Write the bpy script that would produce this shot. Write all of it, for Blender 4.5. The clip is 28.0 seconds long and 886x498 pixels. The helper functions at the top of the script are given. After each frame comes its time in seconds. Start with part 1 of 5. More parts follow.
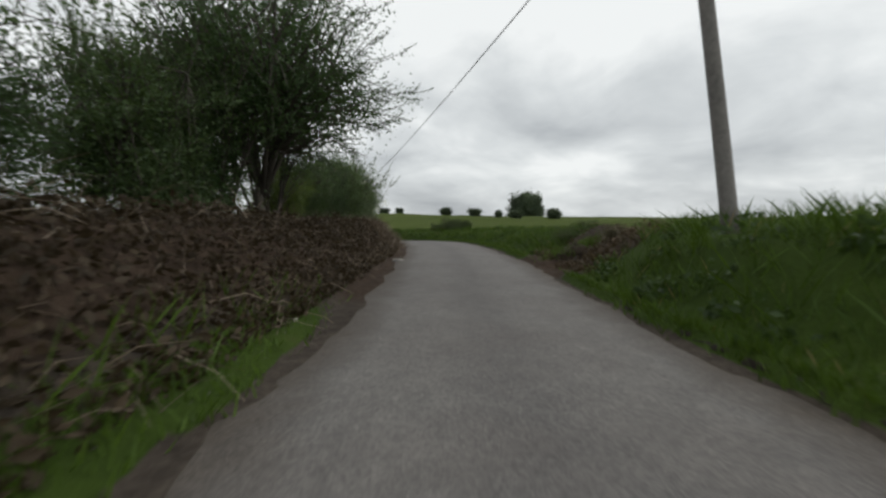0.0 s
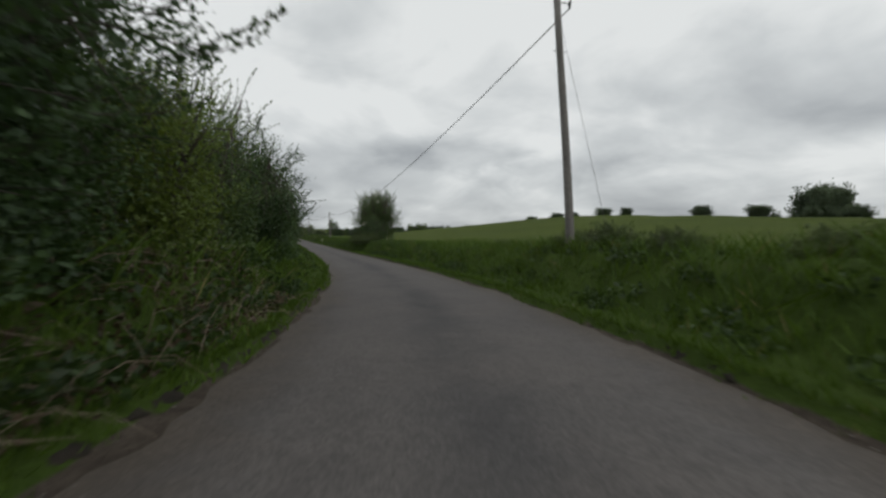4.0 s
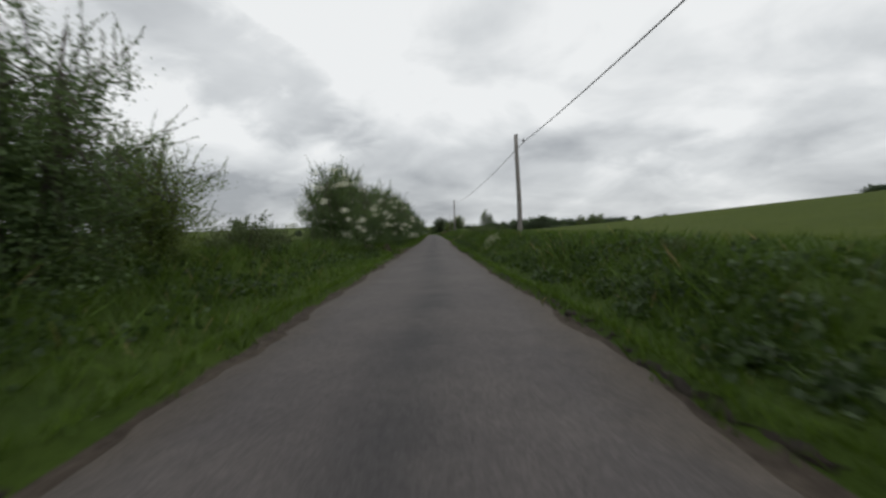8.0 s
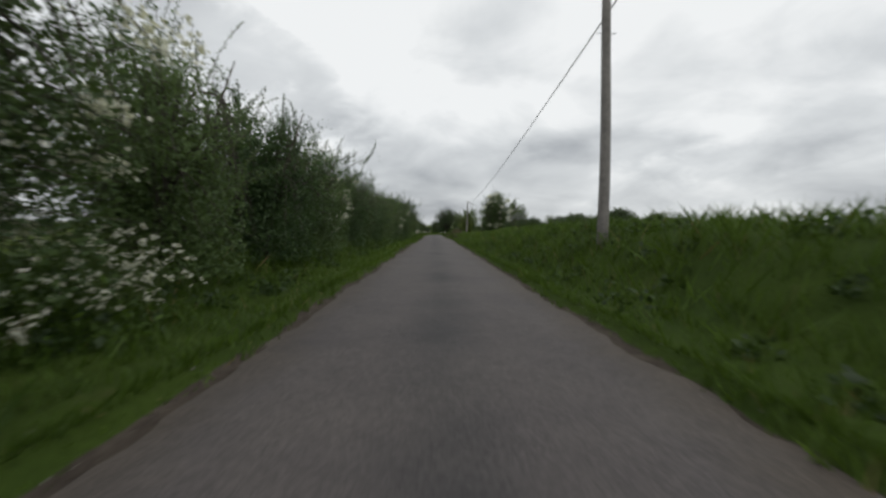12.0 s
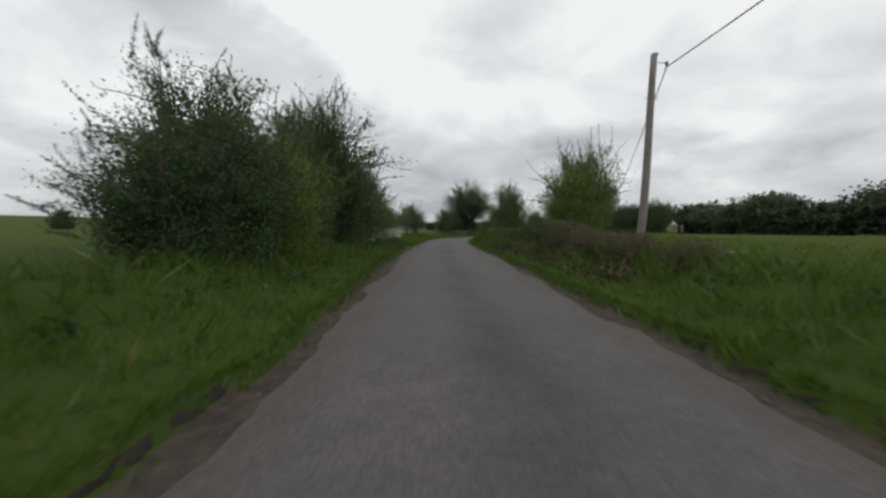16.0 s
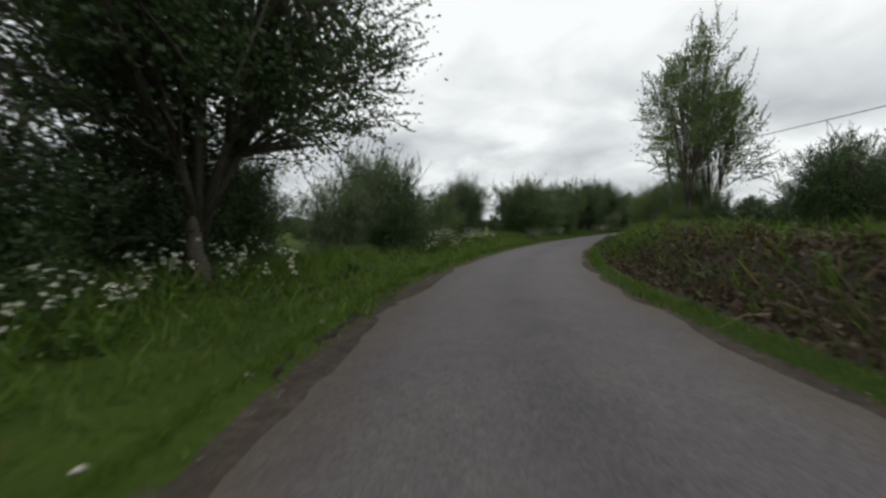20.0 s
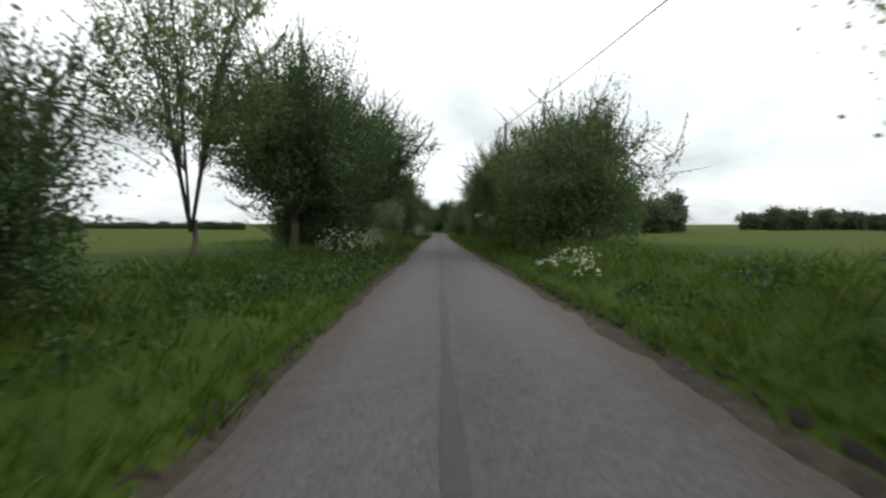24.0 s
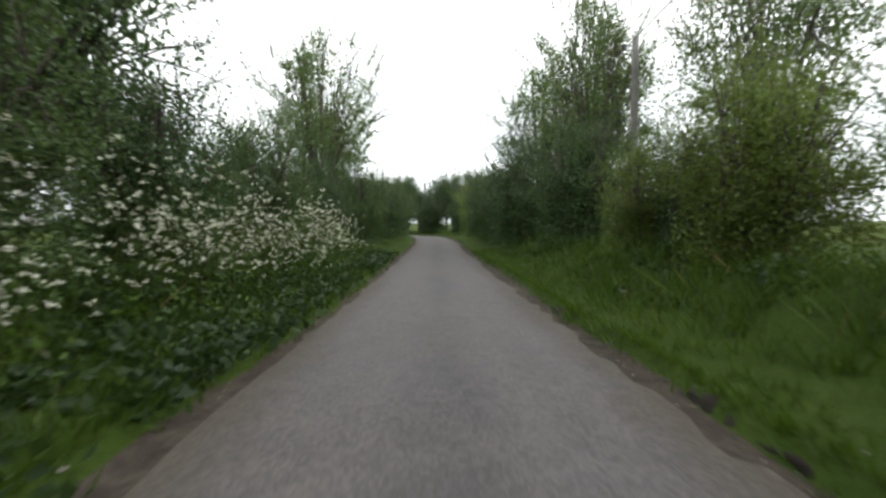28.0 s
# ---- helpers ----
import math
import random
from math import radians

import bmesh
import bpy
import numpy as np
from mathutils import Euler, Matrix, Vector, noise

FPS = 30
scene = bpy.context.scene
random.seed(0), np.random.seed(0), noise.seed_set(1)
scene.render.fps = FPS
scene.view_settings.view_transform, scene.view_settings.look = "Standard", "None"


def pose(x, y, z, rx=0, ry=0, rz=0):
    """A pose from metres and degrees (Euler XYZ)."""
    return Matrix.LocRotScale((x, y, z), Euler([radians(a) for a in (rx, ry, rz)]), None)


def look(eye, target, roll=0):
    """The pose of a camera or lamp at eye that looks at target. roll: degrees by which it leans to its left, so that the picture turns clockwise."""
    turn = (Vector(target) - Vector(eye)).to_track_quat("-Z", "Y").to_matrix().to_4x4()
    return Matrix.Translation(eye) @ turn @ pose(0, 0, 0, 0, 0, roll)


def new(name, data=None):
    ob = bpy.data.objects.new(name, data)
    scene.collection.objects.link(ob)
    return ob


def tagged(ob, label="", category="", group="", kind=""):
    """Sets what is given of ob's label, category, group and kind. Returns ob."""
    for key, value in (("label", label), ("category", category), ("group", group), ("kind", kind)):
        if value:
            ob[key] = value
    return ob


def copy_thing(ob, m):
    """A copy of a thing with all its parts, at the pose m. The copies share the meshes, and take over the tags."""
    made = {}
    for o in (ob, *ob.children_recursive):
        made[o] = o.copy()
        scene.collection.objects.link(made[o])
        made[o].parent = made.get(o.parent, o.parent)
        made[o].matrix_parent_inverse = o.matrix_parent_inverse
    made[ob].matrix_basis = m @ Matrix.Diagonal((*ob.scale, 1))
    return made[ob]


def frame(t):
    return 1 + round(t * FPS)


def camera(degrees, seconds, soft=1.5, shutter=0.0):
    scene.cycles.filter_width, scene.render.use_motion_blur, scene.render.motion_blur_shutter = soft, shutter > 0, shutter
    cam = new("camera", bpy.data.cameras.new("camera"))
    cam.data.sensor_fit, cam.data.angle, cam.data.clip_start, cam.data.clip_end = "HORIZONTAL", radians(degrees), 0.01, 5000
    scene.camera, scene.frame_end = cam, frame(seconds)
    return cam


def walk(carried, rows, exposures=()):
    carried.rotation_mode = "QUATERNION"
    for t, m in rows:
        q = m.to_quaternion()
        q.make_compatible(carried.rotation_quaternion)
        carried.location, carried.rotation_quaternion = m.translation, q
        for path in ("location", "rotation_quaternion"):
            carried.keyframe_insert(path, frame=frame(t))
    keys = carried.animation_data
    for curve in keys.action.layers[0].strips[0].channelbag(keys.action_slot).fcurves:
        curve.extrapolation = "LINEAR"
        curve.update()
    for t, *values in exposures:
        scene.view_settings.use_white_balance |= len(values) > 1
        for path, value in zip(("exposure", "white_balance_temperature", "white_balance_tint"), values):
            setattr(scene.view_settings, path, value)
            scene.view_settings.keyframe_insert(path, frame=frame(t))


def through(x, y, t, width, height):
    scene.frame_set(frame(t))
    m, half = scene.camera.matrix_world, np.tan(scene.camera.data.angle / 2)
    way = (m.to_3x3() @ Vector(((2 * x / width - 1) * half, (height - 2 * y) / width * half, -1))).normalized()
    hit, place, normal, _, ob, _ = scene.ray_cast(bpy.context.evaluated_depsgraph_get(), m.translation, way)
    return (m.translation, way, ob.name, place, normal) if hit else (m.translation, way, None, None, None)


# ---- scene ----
# ---------------------------------------------------------------- camera and its way
cam = camera(93.2, 28.0, soft=2.6, shutter=0.12)
EYE = 1.36  # metres above the road
# seconds, x, y, height of the road, heading to the left of north, tilt up, lean to the left
ROWS = [
    (0.0, 0.00, 0.00, 0.00, -47.00, -3.17, -0.26),
    (0.5, 4.34, 4.10, 0.00, -48.72, -3.26, -0.41),
    (1.0, 8.60, 8.01, 0.00, -48.92, -2.78, -0.48),
    (1.5, 12.81, 12.07, 0.00, -47.57, -3.07, -0.36),
    (2.0, 17.25, 16.57, 0.00, -44.14, -2.77, -0.18),
    (2.5, 21.43, 21.76, 0.00, -38.47, -2.49, 0.14),
    (3.0, 25.18, 27.50, -0.09, -32.87, -2.25, 0.70),
    (3.5, 28.33, 34.01, -0.27, -26.80, -1.42, 0.38),
    (4.0, 30.91, 41.21, -0.48, -18.75, -2.05, 0.06),
    (4.5, 32.86, 49.08, -0.71, -11.40, -2.10, 0.10),
    (5.0, 33.96, 57.46, -0.90, -6.06, -2.53, 0.02),
    (5.5, 34.41, 66.23, -1.04, -2.50, -2.53, -0.05),
    (6.0, 34.45, 75.29, -1.14, -0.69, -2.53, -0.14),
    (6.5, 34.29, 84.59, -1.19, -0.00, -2.15, -0.30),
    (7.0, 33.97, 94.09, -1.20, 0.46, -1.95, -0.73),
    (7.5, 33.57, 103.74, -1.21, 0.94, -2.02, -0.91),
    (8.0, 33.17, 113.52, -1.22, 1.25, -2.36, -1.16),
    (8.5, 32.74, 123.36, -1.24, 1.49, -2.47, -0.48),
    (9.0, 32.25, 133.05, -1.25, 1.69, -3.02, -1.03),
    (9.5, 31.84, 142.82, -1.25, 1.67, -3.08, 0.86),
    (10.0, 31.48, 152.60, -1.25, 1.92, -3.15, 0.60),
    (10.5, 31.10, 162.26, -1.25, 1.69, -2.17, 0.78),
    (11.0, 30.68, 171.79, -1.25, 1.63, -2.08, 0.66),
    (11.5, 30.34, 181.25, -1.25, 1.54, -2.25, 0.78),
    (12.0, 29.90, 190.71, -1.25, 1.55, -2.53, 0.37),
    (12.5, 29.45, 200.10, -1.25, 1.74, -2.53, 0.15),
    (13.0, 28.96, 209.36, -1.25, 2.03, -2.53, 0.01),
    (13.5, 28.45, 218.44, -1.25, 2.22, -1.79, -0.14),
    (14.0, 27.95, 227.26, -1.25, 1.97, -1.76, -0.10),
    (14.5, 27.68, 235.90, -1.25, 1.45, -2.54, 0.13),
    (15.0, 27.18, 244.60, -1.25, 1.66, -2.14, -0.02),
    (15.5, 26.59, 253.18, -1.25, 2.02, -3.10, 0.31),
    (16.0, 25.97, 261.58, -1.25, 2.33, -2.90, 0.69),
    (16.5, 25.42, 269.81, -1.25, 2.26, -3.33, 0.78),
    (17.0, 24.92, 278.02, -1.25, 2.03, -2.54, 0.98),
    (17.5, 24.43, 286.29, -1.25, 1.73, -3.02, 0.70),
    (18.0, 24.05, 294.37, -1.25, 0.51, -2.82, 0.30),
    (18.5, 24.03, 302.11, -1.25, -2.61, -3.31, -0.07),
    (19.0, 24.52, 309.98, -1.25, -7.19, -3.91, -0.38),
    (19.5, 26.10, 317.99, -1.25, -13.95, -2.33, -0.55),
    (20.0, 28.75, 325.53, -1.25, -21.47, -3.06, -0.43),
    (20.5, 32.13, 332.37, -1.25, -28.71, -2.96, -0.40),
    (21.0, 35.99, 338.32, -1.25, -36.02, -2.80, 0.03),
    (21.5, 40.66, 343.91, -1.25, -42.34, -3.32, -0.46),
    (22.0, 45.81, 349.02, -1.25, -46.51, -2.96, -0.52),
    (22.5, 50.98, 353.97, -1.25, -48.38, -2.39, -0.30),
    (23.0, 56.33, 358.79, -1.25, -50.01, -2.53, -0.13),
    (23.5, 61.83, 363.49, -1.25, -51.37, -2.53, -0.03),
    (24.0, 67.47, 368.10, -1.25, -52.44, -2.53, 0.05),
    (24.5, 73.22, 372.65, -1.25, -53.20, -1.21, 0.16),
    (25.0, 79.03, 377.21, -1.25, -53.59, -1.67, 0.16),
    (25.5, 84.90, 381.80, -1.25, -53.86, -1.90, 0.08),
    (26.0, 90.76, 386.44, -1.25, -53.67, -2.55, -0.00),
    (26.5, 96.52, 391.01, -1.25, -53.56, -2.44, -0.16),
    (27.0, 102.15, 395.41, -1.25, -53.35, -1.91, -0.25),
    (27.5, 107.65, 399.66, -1.25, -53.43, -2.29, -0.22),
    (28.0, 113.20, 404.00, -1.25, -53.26, -2.47, -0.24),
]


def eye_pose(x, y, z, head, tilt, lean):
    h, p = radians(head), radians(tilt)
    d = Vector((-math.sin(h) * math.cos(p), math.cos(h) * math.cos(p), math.sin(p)))
    return look((x, y, z + EYE), Vector((x, y, z + EYE)) + d, lean)


walk(cam, [(t, eye_pose(*r)) for t, *r in ROWS], exposures=[(0, -0.14, 6500, 7), (2, -0.12, 6500, 6.5), (3, -0.12, 6500, 6.5), (4, -0.38, 6500, 7), (7, -0.06, 6500, 8), (8, -0.2, 6500, 8.5), (9, -0.34, 6500, 9), (10, -0.16, 6500, 9), (13.5, -0.16, 6500, 8), (15, -0.1, 6500, 8), (16, -0.16, 6500, 8.5), (17, -0.08, 6500, 7.5), (18, -0.1, 6500, 8), (19, -0.1, 6500, 7.5), (20, -0.02, 6500, 7), (22, -0.06, 6500, 7.5), (24.5, 0.5, 6500, 5.5), (25, 0.46, 6500, 5.5), (26, 0.85, 6500, 4.5), (27, 0.82, 6500, 5), (28, 0.98, 6500, 4.5)])

# ---------------------------------------------------------------- overcast sky and soft sun
SUN_EL, SUN_AZ = radians(48), radians(150)
world = bpy.data.worlds.new("overcast_sky")
scene.world = world
world.use_nodes = True
wn = world.node_tree
bg = wn.nodes["Background"]
sky = wn.nodes.new("ShaderNodeTexSky")
sky.sky_type, sky.sun_disc, sky.sun_elevation, sky.sun_rotation = "NISHITA", False, SUN_EL, SUN_AZ
sky.dust_density, sky.air_density = 3.0, 1.0
tc = wn.nodes.new("ShaderNodeTexCoord")
sep = wn.nodes.new("ShaderNodeSeparateXYZ")
wn.links.new(tc.outputs["Generated"], sep.inputs[0])


def wmath(op, a, b=0.0, c=0.0):
    m = wn.nodes.new("ShaderNodeMath")
    m.operation = op
    for sock, v in zip(m.inputs, (a, b, c)):
        if isinstance(v, (int, float)):
            sock.default_value = v
        else:
            wn.links.new(v, sock)
    return m.outputs[0]


# cloud deck: a flat layer seen in perspective
up = wmath("MAXIMUM", sep.outputs[2], 0.0)
down = wmath("ADD", up, 0.3)
cu = wn.nodes.new("ShaderNodeCombineXYZ")
wn.links.new(wmath("DIVIDE", sep.outputs[0], down), cu.inputs[0])
wn.links.new(wmath("DIVIDE", sep.outputs[1], down), cu.inputs[1])
cu.inputs[2].default_value = 3.7


def wnoise(scale, detail, rough):
    n = wn.nodes.new("ShaderNodeTexNoise")
    n.inputs["Scale"].default_value, n.inputs["Detail"].default_value, n.inputs["Roughness"].default_value = scale, detail, rough
    n.inputs["Distortion"].default_value = 0.5
    wn.links.new(cu.outputs[0], n.inputs["Vector"])
    return n.outputs["Fac"]


cloud = wmath("MULTIPLY_ADD", wnoise(0.95, 6, 0.5), 0.66, wmath("MULTIPLY", wnoise(2.3, 6, 0.52), 0.34))
# thinner and brighter high up, greyer towards the horizon
lift = wmath("MULTIPLY_ADD", wmath("POWER", up, 0.7), 0.36, -0.035)
cr = wn.nodes.new("ShaderNodeValToRGB")
while len(cr.color_ramp.elements) < 4:
    cr.color_ramp.elements.new(0.5)
for e, (p, c) in zip(cr.color_ramp.elements, ((0.37, (0.42, 0.44, 0.47)), (0.47, (0.60, 0.62, 0.645)), (0.57, (0.77, 0.79, 0.81)), (0.66, (0.98, 0.99, 1.0)))):
    e.position, e.color = p, (*c, 1)


def along(v):
    """How far the view runs along a direction."""
    m = wn.nodes.new("ShaderNodeVectorMath")
    m.operation = "DOT_PRODUCT"
    wn.links.new(tc.outputs["Generated"], m.inputs[0])
    m.inputs[1].default_value = tuple(v)
    return m.outputs["Value"]


def heavy_cloud(bearing, height, long, deep, slope, dark):
    """A darker bank of cloud with a ragged rim; bearing and height of its middle in degrees, long and deep as tangents."""
    b, h = radians(bearing), radians(height)
    mid = Vector((math.sin(b) * math.cos(h), math.cos(b) * math.cos(h), math.sin(h)))
    side = Vector((math.cos(b), -math.sin(b), 0))
    top = side.cross(mid)
    c, s = math.cos(radians(slope)), math.sin(radians(slope))
    ahead = wmath("MAXIMUM", along(mid), 0.05)
    p = wmath("DIVIDE", wmath("DIVIDE", along(side * c - top * s), ahead), long)
    q = wmath("DIVIDE", wmath("DIVIDE", along(side * s + top * c), ahead), deep)
    r = wmath("ADD", wmath("MULTIPLY", p, p), wmath("MULTIPLY", q, q))
    r = wmath("MULTIPLY_ADD", wnoise(5.0, 5, 0.55), 2.2, wmath("ADD", r, -1.1))
    m = wn.nodes.new("ShaderNodeMapRange")
    m.interpolation_type = "SMOOTHSTEP"
    wn.links.new(r, m.inputs["Value"])
    for name, v in (("From Min", 0.1), ("From Max", 1.15), ("To Min", dark), ("To Max", 0.0)):
        m.inputs[name].default_value = v
    return m.outputs["Result"]


deck = wmath("ADD", cloud, lift)
for bank in ((-25, 18.5, 0.30, 0.115, 28, 0.15), (-36, 7.5, 0.34, 0.035, 4, 0.10), (19, 10.5, 0.22, 0.045, 3, 0.07), (33, 8.0, 0.24, 0.04, -4, 0.06)):
    deck = wmath("SUBTRACT", deck, heavy_cloud(*bank))
wn.links.new(deck, cr.inputs[0])
skym = wn.nodes.new("ShaderNodeMix")
skym.data_type = "RGBA"
skyd = wn.nodes.new("ShaderNodeMix")
skyd.data_type, skyd.blend_type = "RGBA", "MULTIPLY"
skyd.inputs[0].default_value = 1.0
wn.links.new(sky.outputs[0], skyd.inputs[6])
skyd.inputs[7].default_value = (0.08, 0.08, 0.08, 1)
skym.inputs[0].default_value = 0.93
wn.links.new(skyd.outputs[2], skym.inputs[6])
wn.links.new(cr.outputs[0], skym.inputs[7])
wn.links.new(skym.outputs[2], bg.inputs["Color"])
bg.inputs["Strength"].default_value = 1.06

sun = new("sun", bpy.data.lights.new("sun", "SUN"))
sun.data.energy, sun.data.angle, sun.data.color = 0.8, radians(25), (1.0, 0.97, 0.93)
sun.matrix_world = look((0, 0, 60), (60 * math.sin(SUN_AZ) * -1, 60 * math.cos(SUN_AZ) * -1, 60 - 60 * math.tan(SUN_EL)))


# ---------------------------------------------------------------- materials
def nodes_of(name):
    m = bpy.data.materials.new(name)
    m.use_nodes = True
    nt = m.node_tree
    return m, nt, nt.nodes["Principled BSDF"]


def ramp(nt, fac, stops):
    r = nt.nodes.new("ShaderNodeValToRGB")
    while len(r.color_ramp.elements) < len(stops):
        r.color_ramp.elements.new(0.5)
    for e, (p, c) in zip(r.color_ramp.elements, stops):
        e.position, e.color = p, (*c, 1)
    nt.links.new(fac, r.inputs[0])
    return r.outputs[0]


def noise_tex(nt, scale, detail=4.0, rough=0.55, coords=None):
    n = nt.nodes.new("ShaderNodeTexNoise")
    n.inputs["Scale"].default_value = scale
    n.inputs["Detail"].default_value = detail
    n.inputs["Roughness"].default_value = rough
    if coords is None:
        coords = nt.nodes.new("ShaderNodeNewGeometry").outputs["Position"]
    nt.links.new(coords, n.inputs["Vector"])
    return n.outputs["Fac"]


def mixc(nt, fac, a, b, mode="MIX"):
    m = nt.nodes.new("ShaderNodeMix")
    m.data_type, m.blend_type = "RGBA", mode
    for sock, v in ((m.inputs[0], fac), (m.inputs[6], a), (m.inputs[7], b)):
        if isinstance(v, (int, float)):
            sock.default_value = v
        elif isinstance(v, tuple):
            sock.default_value = (*v, 1)
        else:
            nt.links.new(v, sock)
    return m.outputs[2]


def maths(nt, op, a, b=0.0, c=0.0):
    m = nt.nodes.new("ShaderNodeMath")
    m.operation = op
    for sock, v in zip(m.inputs, (a, b, c)):
        if isinstance(v, (int, float)):
            sock.default_value = v
        else:
            nt.links.new(v, sock)
    return m.outputs[0]


def bump(nt, bsdf, fac, strength, dist):
    b = nt.nodes.new("ShaderNodeBump")
    b.inputs["Strength"].default_value, b.inputs["Distance"].default_value = strength, dist
    nt.links.new(fac, b.inputs["Height"])
    nt.links.new(b.outputs[0], bsdf.inputs["Normal"])


def leafy(name, dark, light, shine=0.35, through=0.35):
    """Leaves or blades: colour varies leaf by leaf and in clumps; some light passes through."""
    m, nt, b = nodes_of(name)
    isl = nt.nodes.new("ShaderNodeNewGeometry").outputs["Random Per Island"]
    ob = nt.nodes.new("ShaderNodeObjectInfo").outputs["Random"]
    f = maths(nt, "MULTIPLY_ADD", isl, 0.45, maths(nt, "MULTIPLY_ADD", noise_tex(nt, 0.9, 2), 0.55, maths(nt, "MULTIPLY_ADD", ob, 0.3, -0.15)))
    c = ramp(nt, f, [(0.2, dark), (0.8, light)])
    nt.links.new(c, b.inputs["Base Color"])
    b.inputs["Roughness"].default_value = 0.55
    b.inputs["Specular IOR Level"].default_value = shine
    tr = nt.nodes.new("ShaderNodeBsdfTranslucent")
    nt.links.new(mixc(nt, 0.5, c, (light[0] * 1.3, light[1] * 1.25, light[2] * 0.6)), tr.inputs["Color"])
    mx = nt.nodes.new("ShaderNodeMixShader")
    mx.inputs[0].default_value = through
    nt.links.new(b.outputs[0], mx.inputs[1])
    nt.links.new(tr.outputs[0], mx.inputs[2])
    nt.links.new(mx.outputs[0], nt.nodes["Material Output"].inputs["Surface"])
    return m


def plain(name, stops, scale, rough=0.85, bumps=0.4, dist=0.01, metal=0.0):
    """A rough surface with grain and stains at two scales."""
    m, nt, b = nodes_of(name)
    f = maths(nt, "MULTIPLY_ADD", noise_tex(nt, scale, 6, 0.65), 0.6, maths(nt, "MULTIPLY", noise_tex(nt, scale * 0.12, 3), 0.4))
    nt.links.new(ramp(nt, f, stops), b.inputs["Base Color"])
    b.inputs["Roughness"].default_value = rough
    b.inputs["Metallic"].default_value = metal
    b.inputs["Specular IOR Level"].default_value = 0.3
    bump(nt, b, f, bumps, dist)
    return m


def asphalt():
    """Worn chip-seal: polished paler wheel tracks, a dark middle, dusty edges, fine stone."""
    m, nt, b = nodes_of("worn_chipseal")
    at = nt.nodes.new("ShaderNodeAttribute")
    at.attribute_name = "across"
    lat = at.outputs["Fac"]
    wob = maths(nt, "MULTIPLY_ADD", noise_tex(nt, 0.35, 2), 0.3, -0.15)
    al = maths(nt, "ABSOLUTE", maths(nt, "ADD", lat, wob))
    track = ramp(nt, al, [(0.04, (0, 0, 0)), (0.3, (1, 1, 1)), (0.66, (1, 1, 1)), (0.86, (0.35, 0.35, 0.35))])
    grain = noise_tex(nt, 70, 3, 0.7)
    stain = noise_tex(nt, 0.55, 5, 0.6)
    al2 = nt.nodes.new("ShaderNodeAttribute")
    al2.attribute_name = "along"
    # stretches sealed at different times: pale and dusty, then darker, then a purplish grey
    tracks = ramp(nt, al2.outputs["Fac"], [(0.085, (0.125, 0.119, 0.114)), (0.12, (0.059, 0.054, 0.054)), (0.5, (0.061, 0.055, 0.056)), (0.8, (0.078, 0.071, 0.078)), (0.9, (0.084, 0.077, 0.081))])
    middle = ramp(nt, al2.outputs["Fac"], [(0.085, (0.102, 0.097, 0.094)), (0.12, (0.032, 0.031, 0.033)), (0.5, (0.039, 0.037, 0.038)), (0.8, (0.062, 0.057, 0.064)), (0.9, (0.066, 0.061, 0.065))])
    base = mixc(nt, track, middle, tracks)
    base = mixc(nt, ramp(nt, stain, [(0.38, (0, 0, 0)), (0.68, (0.55, 0.55, 0.55))]), base, (0.088, 0.079, 0.075))
    edge = ramp(nt, maths(nt, "ADD", al, maths(nt, "MULTIPLY_ADD", noise_tex(nt, 2.2, 4), 0.3, -0.15)), [(0.66, (0, 0, 0)), (0.98, (1, 1, 1))])
    base = mixc(nt, edge, base, (0.064, 0.054, 0.045))
    patchy = noise_tex(nt, 3.2, 7, 0.72)
    base = mixc(nt, 0.4, base, ramp(nt, patchy, [(0.32, (0.36, 0.36, 0.37)), (0.5, (0.5, 0.5, 0.5)), (0.7, (0.66, 0.655, 0.65))]), "OVERLAY")
    chips = nt.nodes.new("ShaderNodeTexVoronoi")
    chips.inputs["Scale"].default_value = 38
    nt.links.new(nt.nodes.new("ShaderNodeNewGeometry").outputs["Position"], chips.inputs["Vector"])
    base = mixc(nt, 0.5, base, ramp(nt, chips.outputs["Color"], [(0.2, (0.35, 0.35, 0.35)), (0.8, (0.68, 0.67, 0.66))]), "OVERLAY")
    base = mixc(nt, 0.7, base, ramp(nt, grain, [(0.3, (0.25, 0.25, 0.25)), (0.7, (0.78, 0.77, 0.76))]), "OVERLAY")
    nt.links.new(base, b.inputs["Base Color"])
    b.inputs["Roughness"].default_value = 0.82
    b.inputs["Specular IOR Level"].default_value = 0.3
    bump(nt, b, maths(nt, "ADD", grain, maths(nt, "MULTIPLY", stain, 1.5)), 0.5, 0.006)
    return m


